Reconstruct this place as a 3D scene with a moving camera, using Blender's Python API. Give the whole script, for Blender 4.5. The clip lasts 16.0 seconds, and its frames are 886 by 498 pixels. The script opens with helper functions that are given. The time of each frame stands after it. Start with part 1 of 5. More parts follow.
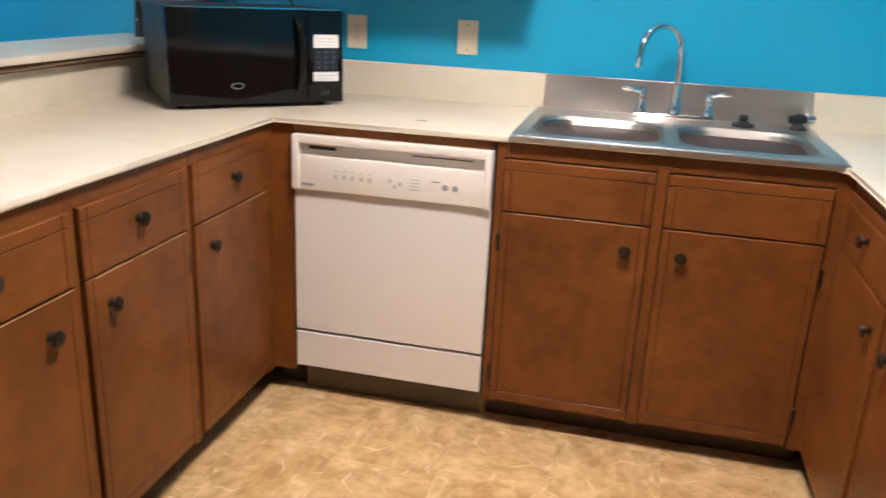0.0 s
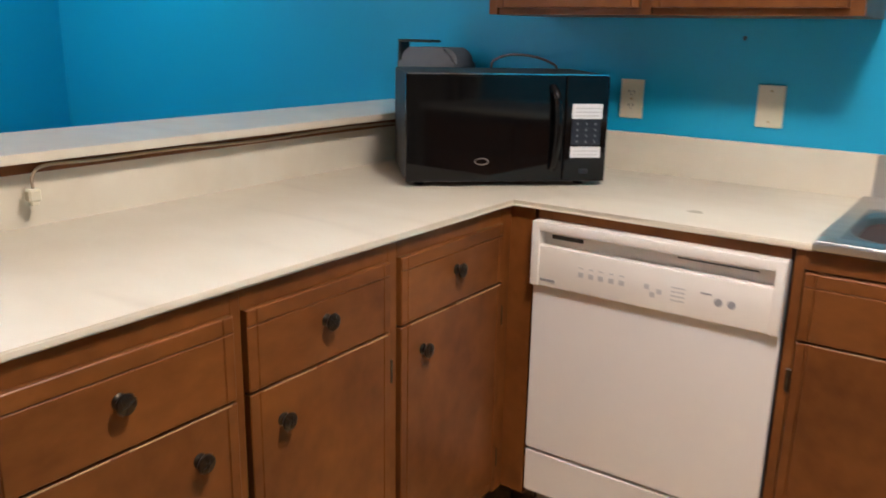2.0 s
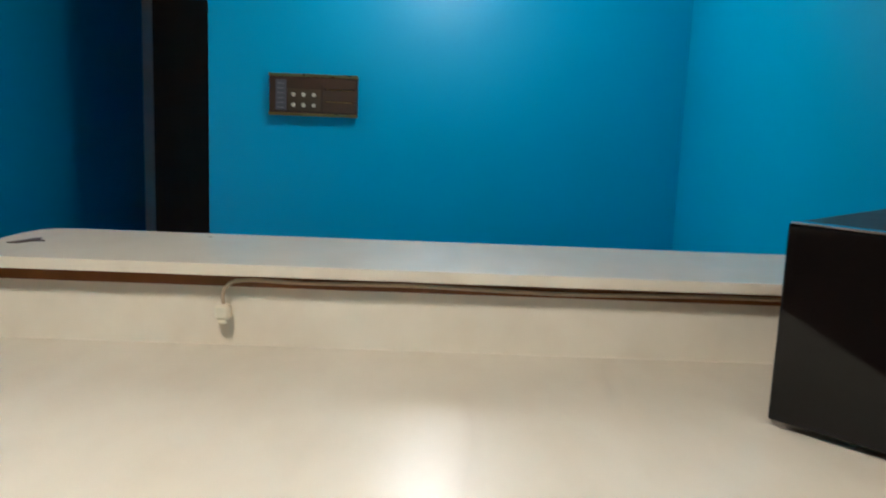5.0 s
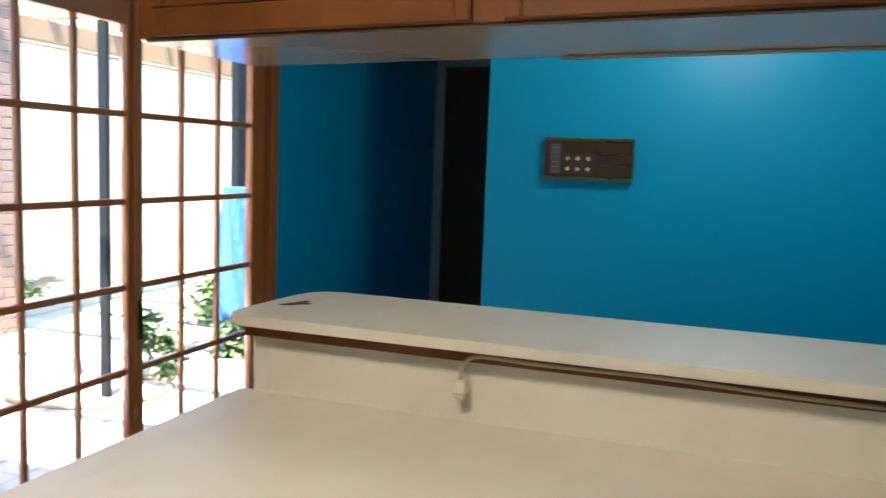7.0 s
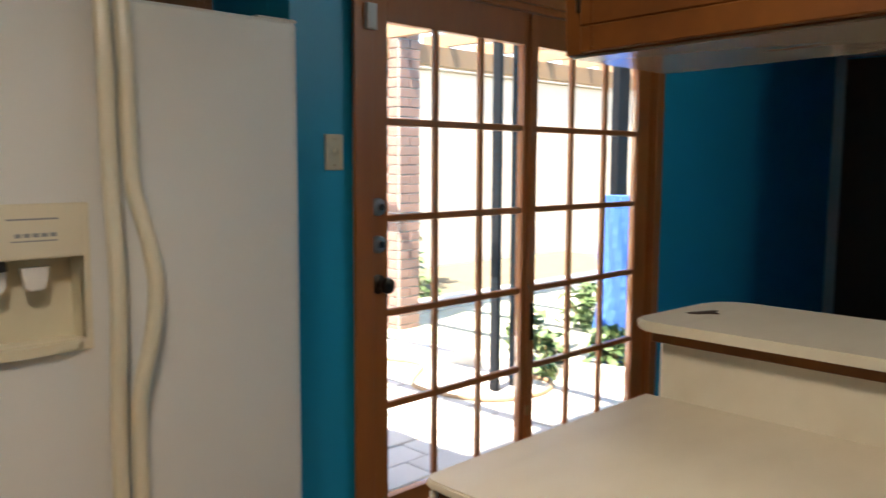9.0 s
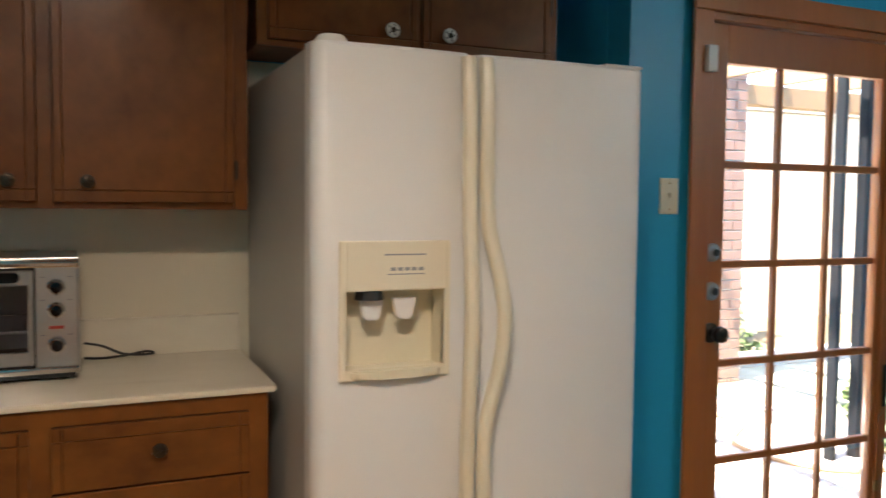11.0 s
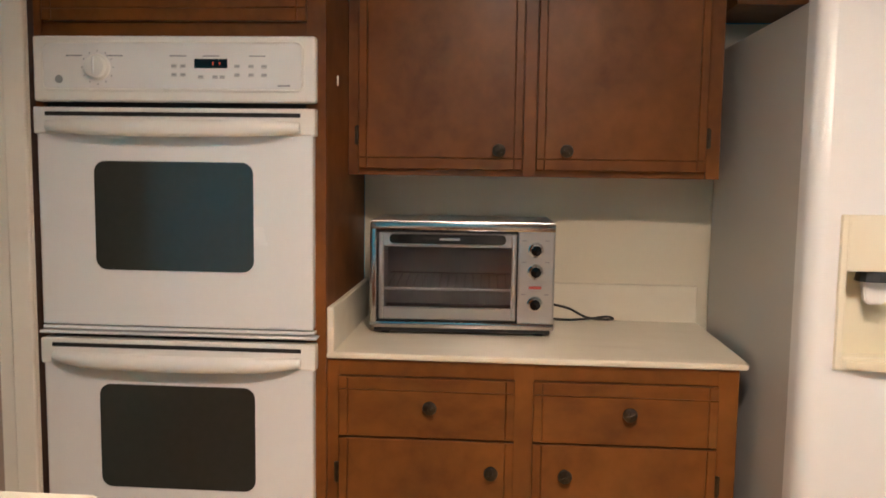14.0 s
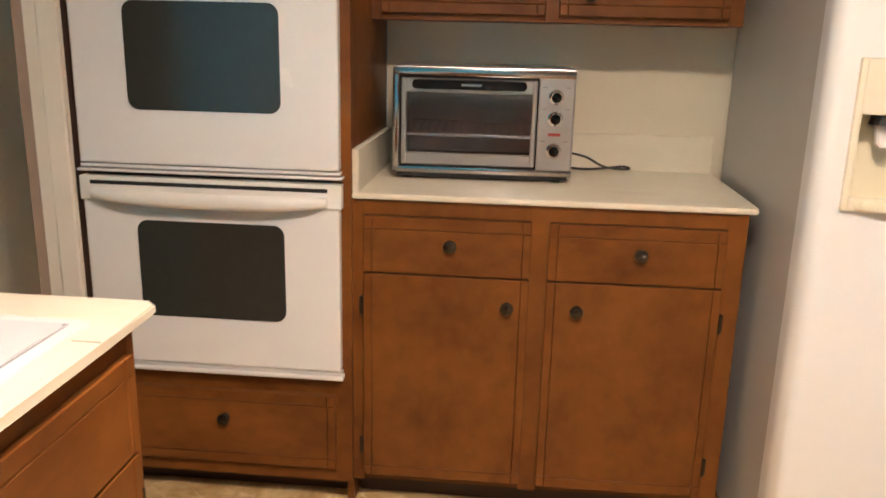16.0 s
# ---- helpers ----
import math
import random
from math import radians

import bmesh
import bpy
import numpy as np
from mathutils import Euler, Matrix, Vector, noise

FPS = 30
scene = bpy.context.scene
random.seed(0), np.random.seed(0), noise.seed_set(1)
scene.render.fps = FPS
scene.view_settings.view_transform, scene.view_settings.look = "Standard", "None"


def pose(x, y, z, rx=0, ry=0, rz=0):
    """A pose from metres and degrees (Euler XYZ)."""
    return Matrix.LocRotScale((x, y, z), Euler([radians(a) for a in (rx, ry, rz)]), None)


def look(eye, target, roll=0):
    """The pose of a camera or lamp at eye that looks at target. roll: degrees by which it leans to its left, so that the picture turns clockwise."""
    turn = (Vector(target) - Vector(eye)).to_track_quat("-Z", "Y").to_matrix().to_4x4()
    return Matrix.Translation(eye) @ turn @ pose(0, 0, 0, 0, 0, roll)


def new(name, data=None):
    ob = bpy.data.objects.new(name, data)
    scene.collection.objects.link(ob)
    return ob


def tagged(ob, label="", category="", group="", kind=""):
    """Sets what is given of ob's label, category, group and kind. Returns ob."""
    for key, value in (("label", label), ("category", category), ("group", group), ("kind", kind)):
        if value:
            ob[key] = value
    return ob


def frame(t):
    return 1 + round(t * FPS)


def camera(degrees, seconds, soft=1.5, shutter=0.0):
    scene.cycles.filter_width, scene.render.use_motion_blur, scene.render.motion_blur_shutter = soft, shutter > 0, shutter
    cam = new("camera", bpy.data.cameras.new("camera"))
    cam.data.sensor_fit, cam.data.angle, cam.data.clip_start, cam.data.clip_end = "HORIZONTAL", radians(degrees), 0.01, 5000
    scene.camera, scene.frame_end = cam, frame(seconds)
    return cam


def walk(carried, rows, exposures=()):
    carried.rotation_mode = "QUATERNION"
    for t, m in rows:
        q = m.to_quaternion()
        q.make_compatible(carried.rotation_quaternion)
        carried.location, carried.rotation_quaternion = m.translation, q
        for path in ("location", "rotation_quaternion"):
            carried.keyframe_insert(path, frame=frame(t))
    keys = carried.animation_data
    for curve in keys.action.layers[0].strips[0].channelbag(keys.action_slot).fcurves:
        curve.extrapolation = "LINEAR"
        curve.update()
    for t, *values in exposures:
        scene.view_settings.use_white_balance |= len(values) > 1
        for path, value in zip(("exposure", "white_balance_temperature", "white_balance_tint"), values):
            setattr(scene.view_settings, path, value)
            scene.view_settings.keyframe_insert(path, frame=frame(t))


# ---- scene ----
cam = camera(57.4, 16.0, shutter=0.5)
PATH = [
    (0, (1.04, -2.836, 1.308), (0.609, -0.986, 0.683), 2.7),
    (0.5, (1.042, -2.832, 1.307), (0.401, -1.042, 0.687), 2.2),
    (1, (1.043, -2.779, 1.311), (0.211, -1.059, 0.72), 1.9),
    (1.5, (1.019, -2.634, 1.299), (0.062, -0.969, 0.741), 1.8),
    (2, (1.002, -2.376, 1.317), (-0.108, -0.796, 0.796), 1.1),
    (2.5, (1.059, -2.078, 1.309), (-0.294, -0.701, 0.785), 1.2),
    (3, (1.011, -1.782, 1.285), (-0.511, -0.604, 0.741), 2.0),
    (3.5, (0.975, -1.486, 1.304), (-0.752, -0.635, 0.765), 2.3),
    (4, (0.945, -1.278, 1.33), (-0.943, -0.944, 0.758), 3.4),
    (4.2, (0.899, -1.236, 1.324), (-1.017, -0.982, 0.811), 3.3),
    (6.3, (0.721, -1.13, 1.364), (-1.237, -1.486, 1.173), 2.4),
    (6.5, (0.7, -1.107, 1.366), (-1.238, -1.558, 1.169), 2.2),
    (7, (0.726, -1.122, 1.374), (-1.151, -1.779, 1.158), 2.1),
    (7.5, (0.739, -1.144, 1.371), (-1.059, -1.992, 1.149), 1.9),
    (8, (0.753, -1.168, 1.369), (-0.942, -2.205, 1.141), 1.6),
    (8.5, (0.77, -1.182, 1.372), (-0.794, -2.407, 1.141), 1.1),
    (9, (0.784, -1.183, 1.372), (-0.624, -2.586, 1.157), 0.3),
    (9.5, (0.799, -1.181, 1.373), (-0.455, -2.73, 1.194), -0.1),
    (9.7, (0.793, -1.205, 1.376), (-0.403, -2.798, 1.205), 0.1),
    (11.8, (0.919, -1.208, 1.363), (0.418, -3.141, 1.252), 0.4),
    (12, (0.919, -1.209, 1.37), (0.505, -3.162, 1.25), 0.3),
    (12.5, (0.949, -1.219, 1.371), (0.708, -3.201, 1.244), 0.2),
    (13, (0.989, -1.239, 1.368), (0.879, -3.231, 1.233), 0.4),
    (13.5, (1.019, -1.255, 1.365), (1.064, -3.249, 1.211), 0.4),
    (14, (1.044, -1.267, 1.358), (1.186, -3.253, 1.166), 0.8),
    (14.5, (1.054, -1.274, 1.342), (1.212, -3.25, 1.076), 1.3),
    (15, (1.062, -1.278, 1.326), (1.205, -3.24, 0.964), 1.9),
    (15.5, (1.057, -1.275, 1.308), (1.212, -3.217, 0.856), 1.9),
    (16, (1.05, -1.188, 1.308), (1.22, -3.114, 0.795), 1.4),
]
walk(cam, [(t, look(eye, target, roll)) for t, eye, target, roll in PATH],
     exposures=[(0, 3.9, 6050, 18), (1.2, 3.6, 6000, 17), (2, 3.55, 6000, 17), (3.5, 3.55, 5600, 12), (4.5, 3.4, 5700, 10), (6.5, 3.2, 6000, 9), (8, 3.0, 6450, 10),
                (9.5, 2.6, 6950, 13), (12, 3.75, 6900, 18), (13, 3.8, 6950, 20), (14.5, 4.08, 6950, 21), (16, 4.25, 7050, 20)])

# ---- light ----
world = bpy.data.worlds.new("sky")
scene.world = world
world.use_nodes = True
wn = world.node_tree.nodes
sky = wn.new("ShaderNodeTexSky")
sky.sky_type = "NISHITA"
sky.sun_disc = False
sky.sun_elevation, sky.sun_rotation = radians(65), radians(76)
wn["Background"].inputs["Strength"].default_value = 0.15
world.node_tree.links.new(sky.outputs["Color"], wn["Background"].inputs["Color"])


def lamp(name, kind, m, energy, color=(1, 1, 1)):
    data = bpy.data.lights.new(name, kind)
    data.energy, data.color = energy, color
    ob = new(name, data)
    ob.matrix_world = m
    return ob


sun = lamp("sun", "SUN", look((2.1, -4.1, 8.2), (-1.5, -5, 0)), 5.0, (1, 0.95, 0.87))
sun.data.angle = radians(0.5)
tube_lamp = lamp("kitchen_tube_light", "AREA", pose(0.88, -1.50, 2.37), 4.0, (1.0, 0.88, 0.74))
sink_lamp = lamp("sink_spot", "AREA", pose(1.12, -0.42, 2.40), 0.36, (1.0, 0.88, 0.74))
sink_lamp.data.shape, sink_lamp.data.size = "DISK", 0.12
tube_lamp.data.shape, tube_lamp.data.size, tube_lamp.data.size_y = "RECTANGLE", 0.34, 0.34


# ---- materials ----
def material(name, color, color2=None, rough=0.5, metal=0.0, scale=6.0, stretch=(1, 1, 1), fine=60.0, amount=0.5,
             bump=0.0, coat=0.0, spec=0.5, rvar=0.1, emit=0.0):
    mat = bpy.data.materials.new(name)
    mat.use_nodes = True
    n, l = mat.node_tree.nodes, mat.node_tree.links
    b = n["Principled BSDF"]
    b.inputs["Metallic"].default_value = metal
    b.inputs["Specular IOR Level"].default_value = spec
    b.inputs["Coat Weight"].default_value = coat
    b.inputs["Coat Roughness"].default_value = 0.12
    tc, info = n.new("ShaderNodeTexCoord"), n.new("ShaderNodeObjectInfo")
    add = n.new("ShaderNodeVectorMath")
    add.operation = "MULTIPLY_ADD"
    add.inputs[1].default_value = (1, 1, 1)
    l.new(tc.outputs["Object"], add.inputs[0])
    comb = n.new("ShaderNodeMath")
    comb.operation = "MULTIPLY"
    comb.inputs[1].default_value = 37.0
    l.new(info.outputs["Random"], comb.inputs[0])
    l.new(comb.outputs[0], add.inputs[2])
    mp = n.new("ShaderNodeMapping")
    mp.inputs["Scale"].default_value = stretch
    l.new(add.outputs[0], mp.inputs["Vector"])
    big, small = n.new("ShaderNodeTexNoise"), n.new("ShaderNodeTexNoise")
    big.inputs["Scale"].default_value, big.inputs["Detail"].default_value = scale, 5
    small.inputs["Scale"].default_value, small.inputs["Detail"].default_value = fine, 3
    l.new(mp.outputs[0], big.inputs["Vector"])
    l.new(mp.outputs[0], small.inputs["Vector"])
    mixf = n.new("ShaderNodeMix")
    mixf.inputs[0].default_value = 0.35
    l.new(big.outputs["Fac"], mixf.inputs[2])
    l.new(small.outputs["Fac"], mixf.inputs[3])
    rng = n.new("ShaderNodeMapRange")
    rng.inputs["From Min"].default_value, rng.inputs["From Max"].default_value = 0.5 - 0.22 / max(amount, 0.05), 0.5 + 0.22 / max(amount, 0.05)
    l.new(mixf.outputs[0], rng.inputs["Value"])
    col = n.new("ShaderNodeMix")
    col.data_type = "RGBA"
    col.inputs[6].default_value = (*color, 1)
    col.inputs[7].default_value = (*(color2 or [c * 0.8 for c in color]), 1)
    l.new(rng.outputs[0], col.inputs[0])
    l.new(col.outputs[2], b.inputs["Base Color"])
    rr = n.new("ShaderNodeMapRange")
    rr.inputs["To Min"].default_value, rr.inputs["To Max"].default_value = max(rough - rvar, 0.02), min(rough + rvar, 1)
    l.new(big.outputs["Fac"], rr.inputs["Value"])
    l.new(rr.outputs[0], b.inputs["Roughness"])
    if bump:
        bp = n.new("ShaderNodeBump")
        bp.inputs["Strength"].default_value, bp.inputs["Distance"].default_value = bump, 0.002
        l.new(small.outputs["Fac"], bp.inputs["Height"])
        l.new(bp.outputs[0], b.inputs["Normal"])
    if emit:
        b.inputs["Emission Color"].default_value = (*color, 1)
        b.inputs["Emission Strength"].default_value = emit
    return mat


def glass(name, tint=(1, 1, 1), rough=0.0):
    mat = bpy.data.materials.new(name)
    mat.use_nodes = True
    b = mat.node_tree.nodes["Principled BSDF"]
    b.inputs["Base Color"].default_value = (*tint, 1)
    b.inputs["Roughness"].default_value = rough
    b.inputs["Transmission Weight"].default_value = 1.0
    b.inputs["IOR"].default_value = 1.45
    return mat


WOOD1, WOOD2 = (0.225, 0.078, 0.0165), (0.090, 0.0270, 0.0060)
wood = material("stained_birch", WOOD1, WOOD2, 0.40, scale=5.5, stretch=(0.9, 0.9, 0.8), fine=26, amount=1.0, bump=0.04, coat=0.06, spec=0.25)
wood_h = material("stained_birch_rail", WOOD1, WOOD2, 0.40, scale=5.5, stretch=(0.7, 0.9, 1.2), fine=26, amount=1.0, bump=0.04, coat=0.06, spec=0.25)
raw_wood = material("raw_worn_wood", (0.50, 0.32, 0.16), (0.38, 0.22, 0.10), 0.6, scale=20)
# dark brown wood, also used as painted shade in gaps behind the fronts
dark_wood_shade = material("dark_wood_and_shade", (0.055, 0.02, 0.008), (0.03, 0.012, 0.006), 0.5, scale=4)
pine = material("orange_stained_fir", (0.50, 0.170, 0.042), (0.36, 0.112, 0.027), 0.34, scale=3, stretch=(6, 6, 0.7), fine=14, amount=0.6, bump=0.06, coat=0.3)


def veined(name, base, cloud, vein, rough, turn, size, fine_scale=9.0, width=0.02, strength=0.6, bump=0.0, lines=True, amount=1.0):
    """A printed stone pattern: soft clouds in two sizes and thin wandering veins."""
    mat = material(name, base, cloud, rough, scale=size, stretch=(1, 1.6, 1.6), fine=size * fine_scale, amount=amount, rvar=0.06, bump=bump)
    n, l = mat.node_tree.nodes, mat.node_tree.links
    tc, mp = n.new("ShaderNodeTexCoord"), n.new("ShaderNodeMapping")
    mp.inputs["Rotation"].default_value = [radians(a) for a in turn]
    mp.inputs["Location"].default_value = (3.1, 1.7, 0.4)
    mp.inputs["Scale"].default_value = (0.55, 2.6, 2.6) if lines else (1, 1, 1)
    l.new(tc.outputs["Object"], mp.inputs["Vector"])
    wander, mask = n.new("ShaderNodeTexNoise"), n.new("ShaderNodeTexNoise")
    wander.inputs["Scale"].default_value, wander.inputs["Detail"].default_value, wander.inputs["Distortion"].default_value = size * 0.8, 1.5, 0.0
    mask.inputs["Scale"].default_value = size * 1.7
    l.new(mp.outputs[0], wander.inputs["Vector"])
    l.new(tc.outputs["Object"], mask.inputs["Vector"])
    off, thin, gate, both = n.new("ShaderNodeMath"), n.new("ShaderNodeMapRange"), n.new("ShaderNodeMapRange"), n.new("ShaderNodeMath")
    off.operation = "SUBTRACT"
    off.inputs[1].default_value = 0.5
    l.new(wander.outputs["Fac"], off.inputs[0])
    size_of = n.new("ShaderNodeMath")
    size_of.operation = "ABSOLUTE"
    l.new(off.outputs[0], size_of.inputs[0])
    thin.inputs["From Min"].default_value, thin.inputs["From Max"].default_value = 0.0, width
    thin.inputs["To Min"].default_value, thin.inputs["To Max"].default_value = strength, 0.0
    l.new(size_of.outputs[0], thin.inputs["Value"])
    gate.inputs["From Min"].default_value, gate.inputs["From Max"].default_value = 0.42, 0.62
    l.new(mask.outputs["Fac"], gate.inputs["Value"])
    both.operation = "MULTIPLY"
    l.new(thin.outputs[0], both.inputs[0])
    l.new(gate.outputs[0], both.inputs[1])
    b = n["Principled BSDF"]
    under = b.inputs["Base Color"].links[0].from_socket
    top = n.new("ShaderNodeMix")
    top.data_type = "RGBA"
    l.new(both.outputs[0], top.inputs[0])
    l.new(under, top.inputs[6])
    top.inputs[7].default_value = (*vein, 1)
    l.new(top.outputs[2], b.inputs["Base Color"])
    return mat


laminate = veined("cream_marble_laminate", (0.75, 0.69, 0.565), (0.67, 0.595, 0.465), (0.50, 0.42, 0.31), 0.30, (28, -38, 32), 2.2, 4.0, 0.055, 0.24)
backboard = material("beige_wallboard", (0.70, 0.63, 0.48), (0.65, 0.58, 0.44), 0.4, scale=2)
blue = material("blue_wall_paint", (0.010, 0.37, 0.62), (0.009, 0.345, 0.58), 0.40, scale=1.2, fine=150, amount=0.5, bump=0.12, spec=0.4)
white_paint = material("white_ceiling_paint", (0.78, 0.76, 0.72), (0.72, 0.70, 0.66), 0.7, scale=3, fine=180, bump=0.25)
cream_paint = material("cream_trim_paint", (0.86, 0.80, 0.70), (0.81, 0.74, 0.63), 0.4, scale=3)
enamel = material("white_enamel", (0.76, 0.74, 0.72), (0.72, 0.70, 0.68), 0.22, scale=2, amount=0.5, coat=0.2)
fridge_white = material("pebbled_white_steel", (0.76, 0.75, 0.73), (0.72, 0.71, 0.69), 0.33, scale=1.5, fine=420, amount=0.4, bump=0.1)
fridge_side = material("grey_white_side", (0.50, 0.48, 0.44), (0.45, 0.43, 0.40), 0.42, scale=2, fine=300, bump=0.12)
yellowed = material("yellowed_plastic", (0.76, 0.70, 0.57), (0.72, 0.64, 0.47), 0.34, scale=3, fine=12, amount=0.4)
ivory = material("ivory_plastic", (0.72, 0.66, 0.50), (0.68, 0.61, 0.45), 0.35, scale=8)
almond = material("almond_plastic", (0.77, 0.735, 0.68), (0.74, 0.70, 0.64), 0.35, scale=8)
steel = material("brushed_stainless", (0.58, 0.56, 0.53), (0.48, 0.46, 0.44), 0.34, metal=1.0, scale=3, stretch=(1, 14, 14), fine=60, amount=0.5, bump=0.04)
satin_steel = material("satin_bowl_steel", (0.42, 0.40, 0.37), (0.34, 0.32, 0.30), 0.42, metal=1.0, scale=3, fine=60, bump=0.05)
chrome = material("polished_chrome", (0.78, 0.78, 0.78), (0.72, 0.72, 0.72), 0.07, metal=1.0, scale=5, rvar=0.04)
bronze = material("dark_bronze", (0.09, 0.07, 0.05), (0.025, 0.02, 0.016), 0.33, metal=0.9, scale=60, fine=200, amount=0.8, bump=0.3)
brass = material("old_brass", (0.55, 0.38, 0.16), (0.33, 0.22, 0.09), 0.3, metal=1.0, scale=30)
black_gloss = material("glossy_black_plastic", (0.003, 0.003, 0.0035), (0.005, 0.005, 0.005), 0.06, scale=3, rvar=0.03, spec=0.32)
black_matt = material("matt_black_plastic", (0.012, 0.012, 0.012), (0.02, 0.02, 0.02), 0.5, scale=8)
# near-black for slots and gaps, their shade put into the colour
gap_black = material("black_gap", (0.008, 0.007, 0.006), (0.015, 0.012, 0.01), 0.7, scale=8)
oven_glass = material("dark_oven_glass", (0.045, 0.043, 0.036), (0.03, 0.028, 0.024), 0.12, scale=2, rvar=0.04, coat=0.25)
grey_plastic = material("grey_plastic", (0.13, 0.13, 0.14), (0.09, 0.09, 0.10), 0.5, scale=8)
print_grey = material("printed_grey", (0.25, 0.25, 0.26), (0.3, 0.3, 0.3), 0.5)
print_white = material("printed_white", (0.75, 0.75, 0.75), (0.7, 0.7, 0.7), 0.4)
print_red = material("printed_red", (0.4, 0.05, 0.03), (0.35, 0.04, 0.03), 0.4)
led = material("display_digits", (0.75, 0.08, 0.03), rough=0.4, emit=0.03)
pane_glass = glass("window_glass")
toaster_glass = glass("toaster_glass", (0.75, 0.77, 0.78), 0.02)
dark_door = material("dark_brown_door", (0.15, 0.085, 0.055), (0.11, 0.06, 0.04), 0.45, scale=3, stretch=(4, 4, 0.6))
tile_mat = veined("tan_vinyl_tile", (0.74, 0.53, 0.27), (0.46, 0.275, 0.105), (0.86, 0.70, 0.44), 0.34, (0, 0, 20), 9.0, 3.2, 0.03, 0.8, 0.04, False, 1.7)
grout = material("tan_grout", (0.78, 0.60, 0.34), (0.66, 0.48, 0.25), 0.5, scale=20)
brown_floor = material("brown_carpet", (0.22, 0.15, 0.09), (0.16, 0.11, 0.07), 0.9, scale=10, fine=300, bump=0.5)


# ---- mesh helpers ----
ORIGIN = {}


def thing(name, m, label, category, group="", world_built=False, kind=""):
    """The Empty at the base of a thing; world_built: its parts come in world coordinates."""
    ob = new(name)
    ob.empty_display_size = 0.05
    ob.matrix_world = m
    ORIGIN[ob.name] = m.translation.copy() if world_built else Vector((0, 0, 0))
    return tagged(ob, label, category, group, kind)


def smooth(me, angle=35):
    for p in me.polygons:
        p.use_smooth = True
    me.set_sharp_from_angle(angle=radians(angle))


def part(name, bm, mat, parent, label="", smoothed=False):
    """A bmesh as one mesh object under a thing or a part."""
    base = ORIGIN.get(parent.name, Vector((0, 0, 0))) if parent else Vector((0, 0, 0))
    if base.length:
        bmesh.ops.translate(bm, verts=bm.verts, vec=-base)
    me = bpy.data.meshes.new(name)
    bmesh.ops.recalc_face_normals(bm, faces=bm.faces)
    bm.to_mesh(me)
    bm.free()
    me.materials.append(mat)
    if smoothed:
        smooth(me)
    ob = new(name, me)
    ob.parent = parent
    ORIGIN[ob.name] = base
    return tagged(ob, label)


def solid(name, bm, mat, label, category, group="", kind=""):
    """A thing that is one mesh in world coordinates, its origin at its base."""
    lo = Vector([min(v.co[i] for v in bm.verts) for i in range(3)])
    hi = Vector([max(v.co[i] for v in bm.verts) for i in range(3)])
    at = Vector(((lo.x + hi.x) / 2, (lo.y + hi.y) / 2, lo.z))
    bmesh.ops.translate(bm, verts=bm.verts, vec=-at)
    ob = part(name, bm, mat, None)
    ob.location = at
    ORIGIN[ob.name] = at
    return tagged(ob, label, category, group, kind)


def add_box(bm, x0, x1, y0, y1, z0, z1, bev=0.0, seg=1):
    x0, x1, y0, y1, z0, z1 = min(x0, x1), max(x0, x1), min(y0, y1), max(y0, y1), min(z0, z1), max(z0, z1)
    v = [bm.verts.new(c) for c in ((x0, y0, z0), (x1, y0, z0), (x1, y1, z0), (x0, y1, z0), (x0, y0, z1), (x1, y0, z1), (x1, y1, z1), (x0, y1, z1))]
    f = [bm.faces.new([v[i] for i in q]) for q in ((0, 3, 2, 1), (4, 5, 6, 7), (0, 1, 5, 4), (1, 2, 6, 5), (2, 3, 7, 6), (3, 0, 4, 7))]
    if bev:
        edges = list({e for q in f for e in q.edges})
        bmesh.ops.bevel(bm, geom=edges, offset=bev, segments=seg, affect="EDGES", profile=0.6)
    return bm


def box(x0, x1, y0, y1, z0, z1, bev=0.0, seg=1):
    return add_box(bmesh.new(), x0, x1, y0, y1, z0, z1, bev, seg)


def boxes(*rows):
    bm = bmesh.new()
    for r in rows:
        add_box(bm, *r)
    return bm


def add_lathe(bm, profile, m=Matrix(), seg=16):
    rings = []
    for r, z in profile:
        rings.append([bm.verts.new(m @ Vector((r * math.cos(2 * math.pi * k / seg), r * math.sin(2 * math.pi * k / seg), z))) for k in range(seg)])
    for a, b in zip(rings, rings[1:]):
        for k in range(seg):
            bm.faces.new((a[k], a[(k + 1) % seg], b[(k + 1) % seg], b[k]))
    bm.faces.new(rings[0][::-1])
    bm.faces.new(rings[-1])
    return bm


def lathe(profile, m=Matrix(), seg=16):
    return add_lathe(bmesh.new(), profile, m, seg)


def add_tube(bm, pts, r, seg=8, flat=1.0):
    """A round bar along the points; flat squeezes it along its own second axis."""
    pts = [Vector(p) for p in pts]
    side = None
    rings = []
    for i, p in enumerate(pts):
        d = (pts[min(i + 1, len(pts) - 1)] - pts[max(i - 1, 0)]).normalized()
        if side is None:
            side = d.orthogonal().normalized()
        side = (side - d * side.dot(d)).normalized()
        up = d.cross(side)
        rad = r[i] if isinstance(r, (list, tuple)) else r
        rings.append([bm.verts.new(p + rad * (side * math.cos(2 * math.pi * k / seg) + flat * up * math.sin(2 * math.pi * k / seg))) for k in range(seg)])
    for a, b in zip(rings, rings[1:]):
        for k in range(seg):
            bm.faces.new((a[k], a[(k + 1) % seg], b[(k + 1) % seg], b[k]))
    bm.faces.new(rings[0][::-1])
    bm.faces.new(rings[-1])
    return bm


def tube(pts, r, seg=8, flat=1.0):
    return add_tube(bmesh.new(), pts, r, seg, flat)


